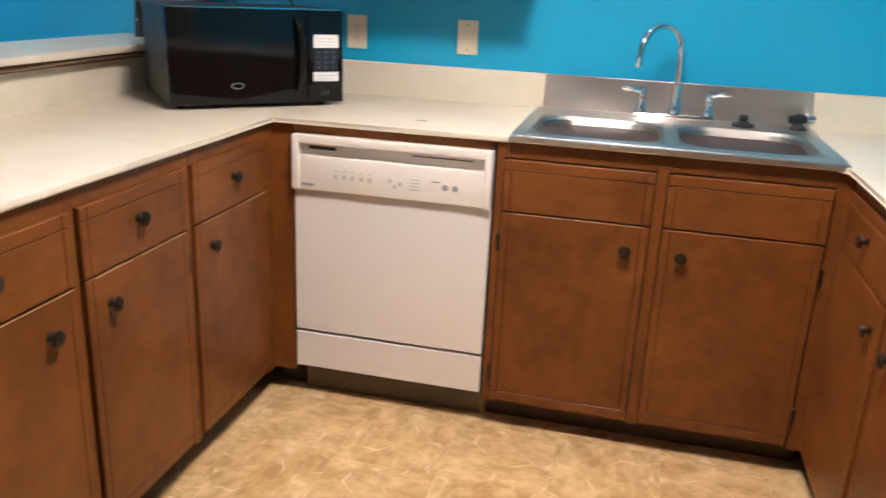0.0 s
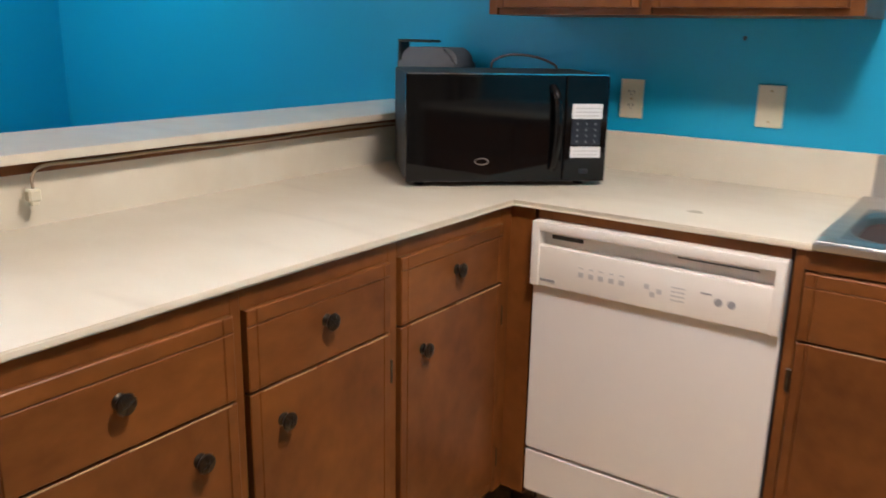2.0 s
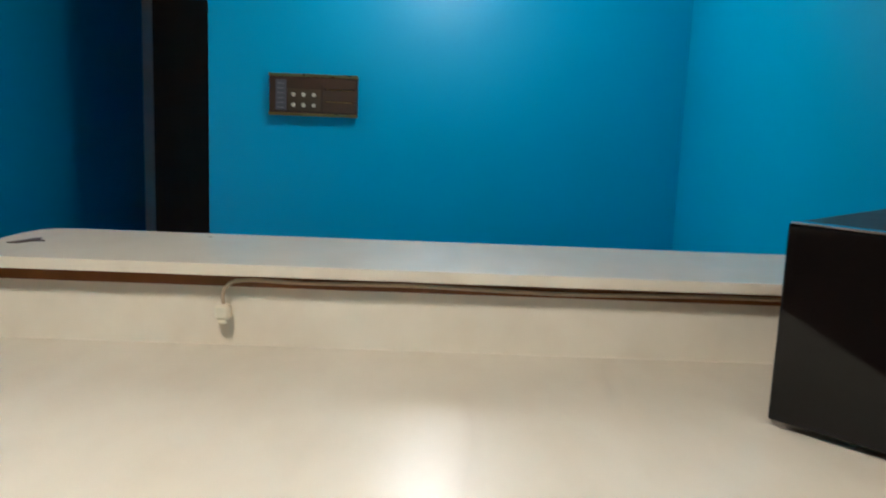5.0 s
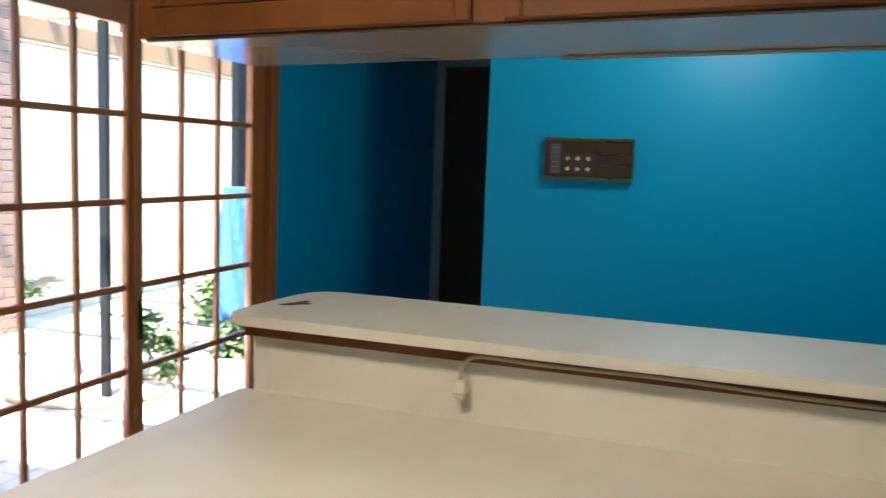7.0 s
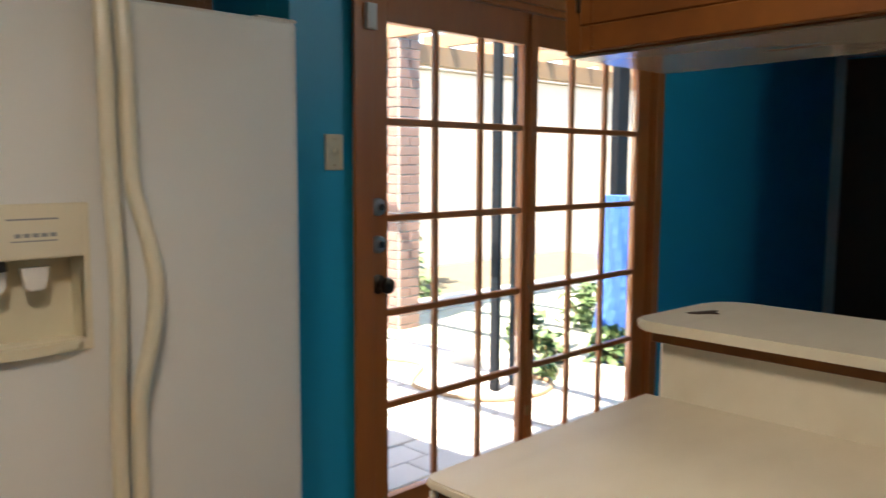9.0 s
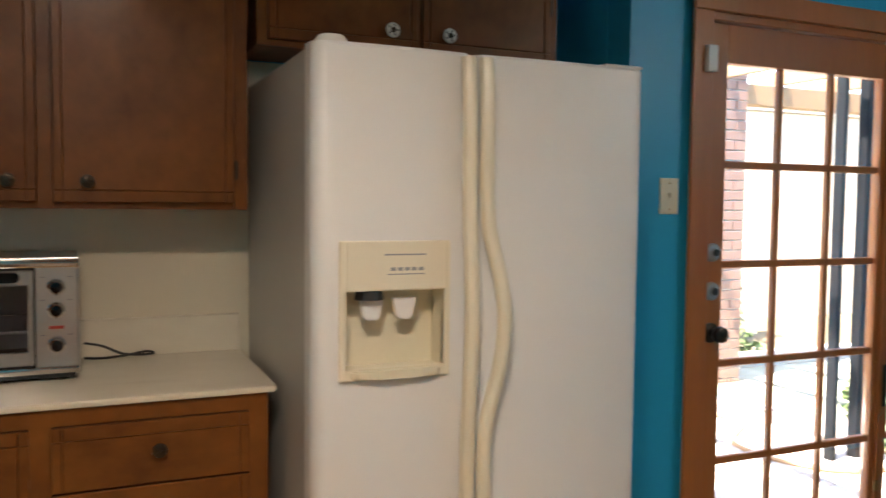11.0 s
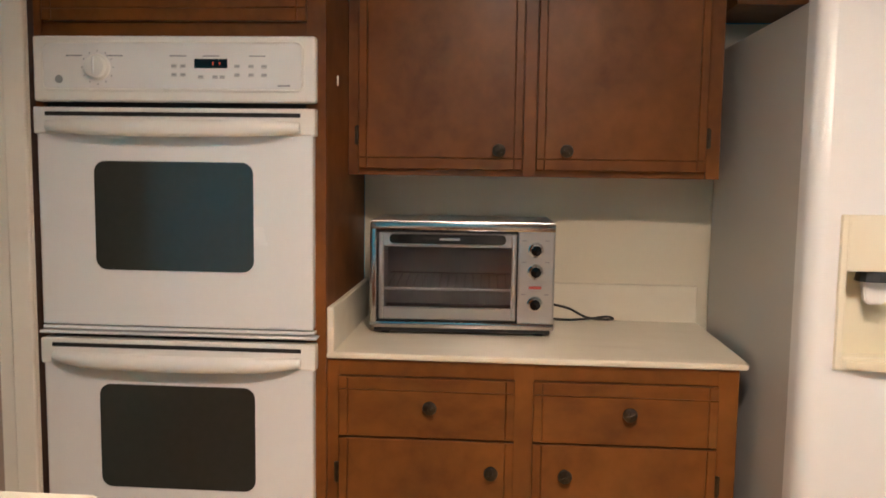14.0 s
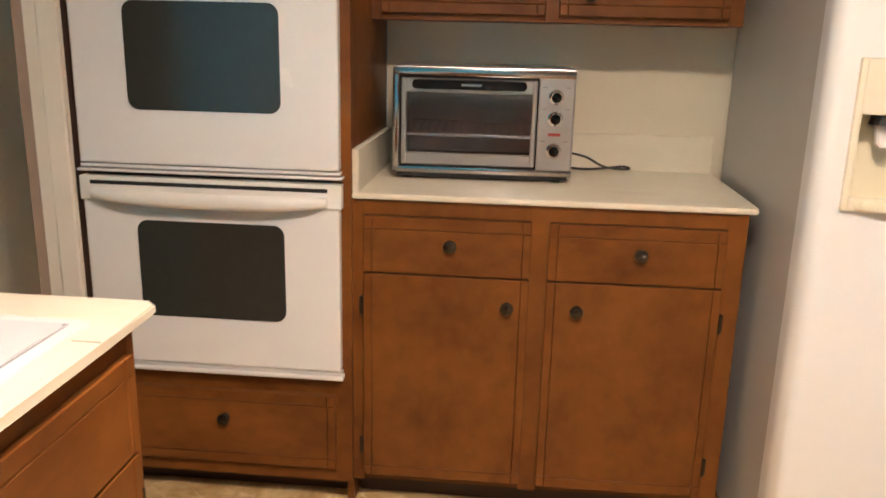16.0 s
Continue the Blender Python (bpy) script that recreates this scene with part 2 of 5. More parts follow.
def curve_pts(ctrl, n=8):
    """Catmull-Rom points through the control points."""
    c = [Vector(p) for p in ctrl]
    c = [2 * c[0] - c[1]] + c + [2 * c[-1] - c[-2]]
    out = []
    for i in range(1, len(c) - 2):
        for k in range(n):
            t = k / n
            a, b, d, e = c[i - 1], c[i], c[i + 1], c[i + 2]
            out.append(0.5 * (2 * b + (d - a) * t + (2 * a - 5 * b + 4 * d - e) * t * t + (3 * b - a - 3 * d + e) * t ** 3))
    return out + [c[-2]]


def outline(pts, z0, z1, bev=0.0, axis="z"):
    """A prism over a flat outline; axis y stands it up, thick along y."""
    bm = bmesh.new()
    put = (lambda a, b, c: (a, b, c)) if axis == "z" else (lambda a, b, c: (a, c, b))
    lo, hi = [bm.verts.new(put(x, y, z0)) for x, y in pts], [bm.verts.new(put(x, y, z1)) for x, y in pts]
    bm.faces.new(lo[::-1])
    bm.faces.new(hi)
    n = len(pts)
    for i in range(n):
        bm.faces.new((lo[i], lo[(i + 1) % n], hi[(i + 1) % n], hi[i]))
    if bev:
        bmesh.ops.bevel(bm, geom=[e for e in bm.edges if len({v.co.z if axis == "z" else v.co.y for v in e.verts}) == 1], offset=bev, segments=2, affect="EDGES")
    return bm


def round_rect(x0, x1, y0, y1, r, n=5):
    pts = []
    for cx, cy, a in ((x1 - r, y1 - r, 0), (x0 + r, y1 - r, 90), (x0 + r, y0 + r, 180), (x1 - r, y0 + r, 270)):
        for k in range(n + 1):
            b = radians(a + 90 * k / n)
            pts.append((cx + r * math.cos(b), cy + r * math.sin(b)))
    return pts


def grooved(x0, x1, z0, z1, y0, t=0.019, left=0.022, right=0.022, top=0.0, bottom=0.0, g=0.0022, deep=0.003):
    """A slab front with routed lines; its face is at y0, its back at y0 + t."""
    def marks(lo, hi, a, b):
        out = [(lo, 0.002), (lo + 0.002, 0)]
        if a:
            out += [(lo + a - g, 0), (lo + a, deep), (lo + a + g, 0)]
        if b:
            out += [(hi - b - g, 0), (hi - b, deep), (hi - b + g, 0)]
        return out + [(hi - 0.002, 0), (hi, 0.002)]
    xs, zs = marks(x0, x1, left, right), marks(z0, z1, bottom, top)
    bm = bmesh.new()
    grid = [[bm.verts.new((x, y0 + max(dx, dz), z)) for x, dx in xs] for z, dz in zs]
    for i in range(len(zs) - 1):
        for k in range(len(xs) - 1):
            bm.faces.new((grid[i][k], grid[i][k + 1], grid[i + 1][k + 1], grid[i + 1][k]))
    rim = grid[0] + [r[-1] for r in grid[1:]] + grid[-1][-2::-1] + [r[0] for r in grid[-2:0:-1]]
    back = [bm.verts.new((v.co.x, y0 + t, v.co.z)) for v in rim]
    n = len(rim)
    for i in range(n):
        bm.faces.new((rim[i], back[i], back[(i + 1) % n], rim[(i + 1) % n]))
    bm.faces.new(back)
    return bm


def knob_mesh(x, z, y):
    """A turned knob with a crossed face, on a front at y, seen from -y."""
    m = Matrix.Translation((x, y, z)) @ Matrix.Rotation(radians(90), 4, "X")
    bm = lathe([(0.013, 0.0), (0.010, 0.003), (0.006, 0.005), (0.006, 0.010), (0.015, 0.0135), (0.0175, 0.017), (0.0165, 0.0205), (0.011, 0.0225), (0.003, 0.023)], m, 16)
    for a in (20, 80, 140):
        c, s = math.cos(radians(a)), math.sin(radians(a))
        add_tube(bm, [m @ Vector((-0.0145 * c, -0.0145 * s, 0.0205)), m @ Vector((0, 0, 0.0245)), m @ Vector((0.0145 * c, 0.0145 * s, 0.0205))], 0.0016, 5)
    return bm


def add_hinge(door, x, z, y):
    part("hinge", boxes((x - 0.008, x + 0.008, y - 0.0035, y + 0.001, z - 0.024, z + 0.024, 0.001), (x - 0.0045, x + 0.0045, y - 0.009, y - 0.002, z - 0.027, z + 0.027, 0.002)), bronze, door, "dark bronze hinge")


def front(cab, name, x0, x1, z0, z1, knob=None, hinge=0, top=0.0, bottom=0.0, y=-0.019, worn=False):
    """A drawer front or door with its lines, knob and hinges (hinge -1: at x0, 1: at x1)."""
    f = part(name, grooved(x0, x1, z0, z1, y, 0.0185, top=top, bottom=bottom), wood_h if name == "drawer_front" else wood, cab)
    if worn:
        for a, b in ((0.08, 0.42), (0.5, 0.97)):
            part("worn_edge", box(x0 + (x1 - x0) * a, x0 + (x1 - x0) * b, y - 0.0003, y + 0.004, z1 - 0.0019, z1 - 0.0004), raw_wood, f, "pale worn edge")
    if knob:
        part("knob", knob_mesh(knob[0], knob[1], y), bronze, f, "dark bronze knob", True)
    if hinge:
        hx = x0 - 0.004 if hinge < 0 else x1 + 0.004
        for hz in (z1 - 0.09, z0 + 0.09) if z1 - z0 > 0.4 else ((z0 + z1) / 2,):
            add_hinge(f, hx, hz, y + 0.009)
    return f


def base_carcass(cab, w, depth, z0=0.095, z1=0.893, cuts=()):
    """Carcass, face frame, and the toe board behind it. cuts: the rest of the frame's stiles as x ranges."""
    # body coloured much darker than the fronts so gaps between them look shaded
    part("body", boxes((0.002, w - 0.002, 0.02, depth, z0, z1)), dark_wood_shade, cab)
    part("toe_board", box(0.002, w - 0.002, 0.075, 0.09, 0, z0), dark_wood_shade, cab)
    fr = bmesh.new()
    for a, b in cuts:
        add_box(fr, a, b, -0.009, 0.0195, z0 - 0.01, z1, 0.0008)
    e = sorted(cuts)
    for (a, b), (c, d) in zip(e, e[1:]):
        add_box(fr, b, c, -0.0085, 0.019, z1 - 0.04, z1)
        add_box(fr, b, c, -0.0005, 0.019, z0 - 0.01, z0 + 0.03)
    part("face_frame", fr, wood, cab)


# ---- structure ----
CEIL = 2.44


def setting(name, bm, mat, label, category):
    ob = part(name, bm, mat, None)
    return tagged(ob, label, category, "", "structure")


floor_bed = setting("floor", boxes((-0.62, 3.3, -3.9, 0.0, -0.12, -0.0007)), grout, "tan vinyl kitchen floor of square mottled tiles", "floor")
setting("floor_dining", boxes((-5.4, -0.62, -3.42, 0.0, -0.12, -0.002)), brown_floor, "brown carpet of the dining room", "floor")
# ceiling stays out of view; its paint is greyed to cut bounced light
setting("ceiling", boxes((-5.5, -0.8, -3.45, 0.15, CEIL, CEIL + 0.12), (-0.8, 3.45, -3.95, 0.15, CEIL, CEIL + 0.12)), material("dimmed_ceiling_paint", (0.58, 0.56, 0.52), (0.52, 0.50, 0.46), 0.8, scale=3, fine=180, bump=0.25), "white textured ceiling over kitchen and dining room", "ceiling")
setting("wall_north", box(-3.09, 2.25, 0.0, 0.12, -0.1, CEIL), blue, "bright blue painted wall behind the sink", "wall")
setting("wall_west", box(-3.21, -3.09, -2.248, 0.12, -0.1, CEIL), blue, "bright blue painted dining room wall", "wall")
setting("wall_hall_north", box(-5.24, -3.21, -2.248, -2.128, -0.1, CEIL), blue, "blue painted wall of the hall", "wall")
setting("wall_hall_end", boxes((-5.36, -5.24, -3.31, -3.245, -0.1, CEIL), (-5.36, -5.24, -2.36, -2.10, -0.1, CEIL), (-5.36, -5.24, -3.245, -2.36, 2.09, CEIL)), blue, "blue hall end wall around a dark door", "wall")
setting("wall_south", boxes((-0.925, -0.68, -3.43, -3.31, -0.1, CEIL), (-2.85, -0.925, -3.43, -3.31, 2.045, CEIL), (-5.36, -2.85, -3.43, -3.31, -0.1, CEIL)), blue, "blue painted wall with the french doors", "wall")
setting("wall_alcove_side", box(-0.80, -0.68, -3.88, -3.432, -0.1, CEIL), blue, "blue painted side of the refrigerator alcove", "wall")
setting("wall_alcove", box(-0.68, 2.206, -3.88, -3.76, -0.1, CEIL), blue, "painted wall behind refrigerator and ovens", "wall")
setting("wall_oven_side", box(2.206, 2.29, -3.88, -3.20, -0.1, CEIL), cream_paint, "cream painted wall beside the ovens", "wall")
setting("wall_passage_south", boxes((2.40, 2.41, -3.32, -3.22, -0.1, 0.0), (3.15, 3.3, -3.32, -3.20, -0.1, CEIL), (2.29, 3.15, -3.32, -3.20, 2.06, CEIL)), cream_paint, "cream painted wall around the passage doorway", "wall")
setting("wall_passage_east", box(3.3, 3.42, -3.88, -2.23, -0.1, CEIL), cream_paint, "cream painted passage wall", "wall")
setting("wall_east", boxes((2.25, 2.37, -2.35, 0.12, -0.1, CEIL), (2.37, 3.3, -2.35, -2.23, -0.1, CEIL)), blue, "blue painted wall behind the cooktop counter", "wall")
setting("wall_passage_back", box(2.29, 3.3, -3.88, -3.80, -0.1, CEIL), cream_paint, "cream wall beyond the passage doorway", "wall")

# pony wall under the bar
setting("wall_pony", box(-0.745, -0.645, -1.985, -0.001, -0.1, 1.028), blue, "low blue wall carrying the breakfast bar", "wall")

# passage door: casing and a brown door leaf standing open
casing = setting("door_casing", boxes((2.207, 2.262, -3.199, -3.182, 0, 2.13, 0.003), (2.262, 2.30, -3.199, -3.190, 0, 2.10), (2.262, 3.16, -3.199, -3.182, 2.06, 2.13)), cream_paint, "cream painted door casing beside the ovens", "trim")
setting("door_jamb", boxes((2.291, 2.335, -3.32, -3.2, 0, 2.058), (3.10, 3.148, -3.32, -3.201, 0, 2.058)), material("aged_pink_paint", (0.46, 0.34, 0.26), (0.40, 0.29, 0.22), 0.5), "aged beige painted door jamb", "trim")
setting("door_passage", box(2.336, 2.376, -3.79, -3.33, 0.01, 2.05, 0.003), dark_door, "dark brown passage door standing open", "door")

# hall door
hall = thing("door_hall", pose(-5.24, -2.80, 0), "dark brown flush door in a white casing", "door", world_built=True, kind="structure")
part("leaf", box(-5.29, -5.252, -3.243, -2.362, 0.01, 2.10, 0.003), dark_door, hall)
part("casing", boxes((-5.239, -5.222, -3.308, -3.235, 0, 2.155, 0.003), (-5.239, -5.222, -2.37, -2.30, 0, 2.155, 0.003), (-5.239, -5.222, -3.235, -2.37, 2.098, 2.155, 0.003)), white_paint, hall, "white painted casing")
for z in (0.28, 1.10, 1.86):
    part("hinge", box(-5.254, -5.236, -3.236, -3.226, z - 0.05, z + 0.05, 0.002), bronze, hall)

# ---- french doors ----
fd = thing("french_doors", pose(-1.9, -3.36, 0), "orange-stained wooden french doors with fifteen panes each", "door", world_built=True, kind="structure")
part("door_frame", boxes((-0.985, -0.927, -3.40, -3.292, 0, 2.045, 0.003), (-2.848, -2.80, -3.40, -3.292, 0, 2.045, 0.003), (-2.80, -0.985, -3.40, -3.292, 1.975, 2.045, 0.003), (-2.80, -0.985, -3.42, -3.30, 0, 0.03, 0.003)), pine, fd)
part("casing", boxes((-0.985, -0.905, -3.2915, -3.275, 0, 2.0, 0.003), (-2.862, -2.797, -3.2915, -3.272, 0, 1.9995, 0.003), (-2.862, -0.905, -3.2915, -3.272, 2.0, 2.075, 0.003)), pine, fd)
ROWS = [0.155, 0.496, 0.834, 1.172, 1.509, 1.845]


def french_leaf(x0, x1, gx0, gx1, stop_y):
    """A leaf from x0 to x1 (x0 the greater), its glass between gx0 and gx1."""
    leaf = part("door_leaf", boxes((gx0 + 0.002, x0, stop_y - 0.04, stop_y, 0.035, 1.972, 0.003), (x1, gx1 - 0.002, stop_y - 0.04, stop_y, 0.035, 1.972, 0.003),
                (gx1 - 0.002, gx0 + 0.002, stop_y - 0.0395, stop_y - 0.0005, 1.845, 1.972, 0.002), (gx1 - 0.002, gx0 + 0.002, stop_y - 0.0395, stop_y - 0.0005, 0.035, 0.155, 0.002)), pine, fd)
    w = (gx0 - gx1) / 3
    for i in (1, 2):
        part("muntin", box(gx1 + w * i - 0.0105, gx1 + w * i + 0.0105, stop_y - 0.034, stop_y - 0.006, 0.155, 1.845, 0.004), pine, leaf)
    for z in ROWS[1:-1]:
        part("muntin", box(gx1, gx0, stop_y - 0.0335, stop_y - 0.0065, z - 0.0125, z + 0.0125, 0.004), pine, leaf)
    for i in range(3):
        for a, b in zip(ROWS, ROWS[1:]):
            p = part("pane", box(gx1 + w * i + 0.008, gx1 + w * (i + 1) - 0.008, stop_y - 0.022, stop_y - 0.018, a + 0.009, b - 0.009), pane_glass, leaf)
            p.visible_shadow = False
    return leaf


leaf1 = french_leaf(-0.988, -1.868, -1.085, -1.822, -3.315)
leaf2 = french_leaf(-1.872, -2.798, -1.915, -2.69, -3.315)
part("astragal", box(-1.895, -1.845, -3.3145, -3.300, 0.04, 1.97, 0.004), pine, fd)
Y = Matrix.Rotation(radians(-90), 4, "X")
for z in (1.215, 1.085):
    m = Matrix.Translation((-1.035, -3.315, z)) @ Y
    part("deadbolt", lathe([(0.031, 0), (0.031, 0.006), (0.025, 0.012), (0.016, 0.013), (0.014, 0.02), (0.004, 0.021)], m, 18), steel, leaf1, "worn metal deadbolt", True)
    part("keyhole", lathe([(0.012, 0.0205), (0.012, 0.024), (0.002, 0.0245)], m, 12), black_matt, leaf1)
m = Matrix.Translation((-1.035, -3.315, 0.945)) @ Y
part("door_knob", lathe([(0.034, 0), (0.034, 0.006), (0.014, 0.012), (0.012, 0.03), (0.024, 0.038), (0.029, 0.05), (0.026, 0.063), (0.012, 0.069)], m, 20), bronze, leaf1, "dark round door knob", True)
part("strike_latch", box(-1.86, -1.835, -3.299, -3.293, 0.30, 0.34, 0.002), brass, fd)
part("bolt_plate", box(-1.885, -1.86, -3.2995, -3.295, 0.62, 0.78, 0.002), bronze, fd)

sensor = solid("door_sensor", box(-0.985, -0.945, -3.274, -3.255, 1.80, 1.885, 0.004, 2), enamel, "white plastic alarm sensor on the door casing", "sensor")


def plate(name, m, label, category, toggle):
    t = thing(name, m, label, category)
    part("cover_plate", box(-0.036, 0.036, -0.007, 0, -0.058, 0.058, 0.003, 2), ivory, t)
    if toggle:
        part("toggle", boxes((-0.005, 0.005, -0.018, -0.006, -0.004, 0.012, 0.002), (-0.008, 0.008, -0.0085, -0.0068, -0.014, 0.014)), ivory, t)
    else:
        for z in (0.02, -0.02):
            part("socket", outline(round_rect(-0.017, 0.017, z - 0.014, z + 0.014, 0.008), -0.0095, -0.0065, axis="y"), ivory, t)
            part("slots", boxes((-0.008, -0.006, -0.0103, -0.009, z - 0.002, z + 0.006), (0.006, 0.008, -0.0103, -0.009, z - 0.002, z + 0.006), (-0.002, 0.002, -0.0103, -0.009, z - 0.009, z - 0.006)), gap_black, t)
    for z in (0.042, -0.042) if toggle else (0.0,):
        part("screw", lathe([(0.0035, 0), (0.003, 0.0015), (0.0005, 0.002)], Matrix.Translation((0, -0.0065, z)) @ Matrix.Rotation(radians(90), 4, "X"), 8), brass, t)
    return t


plate("wall_outlet", pose(0.028, -0.001, 1.128), "ivory power outlet on the blue wall beside the microwave", "outlet", False)
plate("light_switch", pose(0.433, -0.001, 1.131), "ivory toggle switch on the blue wall by the sink", "light switch", True)
plate("light_switch", pose(-0.842, -3.309, 1.40, 0, 0, 180), "ivory toggle switch on the blue wall beside the french doors", "light switch", True)

# ---- kitchen ceiling lamp ----
cl = thing("ceiling_light", pose(0.88, -1.50, 2.34), "unseen white square fluorescent ceiling fixture, deep sides added to cut its light", "ceiling light", world_built=True)
# fixture is out of view; low sides added to keep light off wall cabinets
part("housing", boxes((0.68, 1.08, -1.70, -1.30, 2.41, 2.4395, 0.004), (0.668, 0.68, -1.712, -1.288, 2.295, 2.4395), (1.08, 1.092, -1.712, -1.288, 2.295, 2.4395), (0.68, 1.08, -1.712, -1.70, 2.295, 2.4395), (0.68, 1.08, -1.30, -1.288, 2.295, 2.4395)), enamel, cl)
tube_glow = material("tube_glow", (1.0, 0.85, 0.66), rough=0.4, emit=1.1)
for xx in (0.81, 0.95):
    part("tube", tube([(xx, -1.70, 2.390), (xx, -1.30, 2.390)], 0.016, 12), tube_glow, cl, "lit fluorescent tube", True)
sl = thing("recessed_downlight", pose(1.12, -0.42, 2.405), "small round white downlight in the ceiling over the sink", "ceiling light", world_built=True)
part("trim_ring", lathe([(0.062, 2.412), (0.085, 2.408), (0.090, 2.414), (0.090, 2.4395), (0.060, 2.4395), (0.060, 2.414)], Matrix.Translation((1.12, -0.42, 0)), 24), enamel, sl, "white trim ring", True)

# ---- dining room lamp ----
pl = thing("pendant_lamp", pose(-2.15, -1.15, 2.03), "white glass globe lamp hung from the dining room ceiling", "pendant lamp", world_built=True)
globe = bmesh.new()
bmesh.ops.create_uvsphere(globe, u_segments=24, v_segments=14, radius=0.11, matrix=Matrix.Translation((-2.15, -1.15, 2.14)))
part("globe", globe, material("lit_globe", (1.0, 0.93, 0.84), rough=0.4, emit=5.2), pl, "lit white glass globe", True)
part("rod", tube([(-2.15, -1.15, 2.245), (-2.15, -1.15, 2.43)], 0.006, 8), brass, pl)
part("canopy", lathe([(0.06, 2.425), (0.055, 2.4395)], Matrix.Translation((-2.15, -1.15, 0)), 20), brass, pl)

# ---- base cabinets ----
DROP = 0.697


# peninsula: three units that face +x
for y0, y1, f0, f1, kd, kb, hs in ((-1.995, -1.515, -1.956, -1.537, -1.756, -1.622, -1), (-1.515, -1.090, -1.508, -1.120, -1.314, -1.434, 1), (-1.090, -0.617, -1.083, -0.666, -0.876, -1.005, 1)):
    c = thing("base_cabinet", pose(-0.03, y0, 0, 0, 0, 90), "brown stained birch base cabinet with drawer and door", "cabinet", "peninsula base cabinets")
    w = y1 - y0
    base_carcass(c, w, 0.61, cuts=((0, max(f0 - y0 - 0.007, 0.0015)), (f1 - y0 + 0.001, w)))
    front(c, "drawer_front", f0 - y0, f1 - y0, DROP + 0.003, 0.852, (kd - y0, 0.781), top=0.03)
    front(c, "cabinet_door", f0 - y0, f1 - y0, 0.105, DROP - 0.002, (kb - y0, 0.623), hs, bottom=0.03, worn=True)
solid("end_panel", box(-0.643, -0.011, -2.001, -1.997, 0.0, 0.893, 0.001), enamel, "white end panel of the peninsula", "panel")

# corner filler and sink base on the north run
fil = thing("corner_filler", pose(-0.03, -0.615, 0), "brown stained filler between cabinet and dishwasher", "panel")
part("panel", box(0.0, 0.078, 0, 0.02, 0.085, 0.893, 0.001), wood, fil)
part("rail", box(0.087, 0.690, -0.002, 0.018, 0.868, 0.893, 0.001), wood_h, fil)
part("toe_board", box(0.0, 0.078, 0.075, 0.09, 0, 0.085), dark_wood_shade, fil)
c = thing("sink_cabinet", pose(0.668, -0.615, 0), "brown stained birch sink cabinet with two doors", "cabinet")
base_carcass(c, 0.937, 0.60, cuts=((0, 0.022), (0.439, 0.468), (0.887, 0.937)))
front(c, "drawer_front", 0.025, 0.436, DROP + 0.003, 0.848, top=0.03)
front(c, "drawer_front", 0.471, 0.884, DROP + 0.003, 0.848, top=0.03)
front(c, "cabinet_door", 0.025, 0.436, 0.10, DROP - 0.002, (0.376, 0.622), -1, bottom=0.03, worn=True)
front(c, "cabinet_door", 0.471, 0.884, 0.10, DROP - 0.002, (0.527, 0.622), 1, bottom=0.03)

# east run that carries the cooktop
for y0, y1, kd, ks in ((-0.617, -1.10, True, -1), (-1.10, -1.62, True, 1), (-1.62, -2.255, False, 1)):
    w = y0 - y1
    c = thing("base_cabinet", pose(1.607, y0, 0, 0, 0, -90), "brown stained birch base cabinet under the cooktop counter", "cabinet", "cooktop base cabinets")
    base_carcass(c, w, 0.63, cuts=((0, 0.022), (w - 0.022, w)))
    front(c, "drawer_front", 0.024, w - 0.024, DROP + 0.003, 0.852, (w / 2, 0.781) if kd else None, top=0.03)
    front(c, "cabinet_door", 0.024, w - 0.024, 0.105, DROP - 0.002, ((0.08 if ks > 0 else w - 0.08), 0.623), ks, bottom=0.03)
solid("end_panel", box(1.609, 2.248, -2.262, -2.2565, 0.0, 0.893, 0.001), wood, "brown stained end panel of the cooktop counter", "panel")

# south unit under the toaster oven
c = thing("base_cabinet", pose(1.467, -3.222, 0, 0, 0, 180), "brown stained birch base cabinet with two drawers and doors", "cabinet")
base_carcass(c, 1.0, 0.53, cuts=((0, 0.03), (0.462, 0.512), (0.95, 1.0)))
front(c, "drawer_front", 0.030, 0.465, DROP + 0.003, 0.850, (0.258, 0.781), top=0.032)
front(c, "drawer_front", 0.510, 0.952, DROP + 0.003, 0.850, (0.741, 0.781), top=0.032)
front(c, "cabinet_door", 0.030, 0.465, 0.105, DROP - 0.002, (0.410, 0.622), -1, bottom=0.03)
front(c, "cabinet_door", 0.510, 0.952, 0.105, DROP - 0.002, (0.590, 0.622), 1, bottom=0.03)

# ---- worktops ----
T0, T1 = 0.895, 0.910
wt = thing("worktop", pose(-0.3, -1, T0), "cream marble-patterned laminate worktop around the kitchen", "worktop", world_built=True)


def nosed(pts, name="top", z0=T0, z1=T1, parent=wt):
    return part(name, outline(pts, z0, z1, 0.003), laminate, parent)


nosed([(-0.634, -2.017 + 0.0), (-0.028, -2.017), (-0.014, -2.010), (-0.008, -1.995), (-0.008, -0.634), (0.70, -0.634), (0.70, -0.003), (-0.634, -0.003)])
nosed([(1.545, -0.003), (1.545, -0.64), (1.574, -0.65), (1.574, -2.13), (1.574, -2.285), (1.59, -2.302), (2.248, -2.302), (2.248, -0.003)])
part("front_strip", box(0.70, 1.545, -0.622, -0.605, T0, T1 - 0.004), laminate, wt)
part("backsplash", box(-0.630, 0.722, -0.0195, -0.001, T1 - 0.002, 1.028, 0.003), laminate, wt)
part("backsplash", box(1.574, 2.248, -0.0195, -0.001, T1 - 0.002, 1.028, 0.003), laminate, wt)
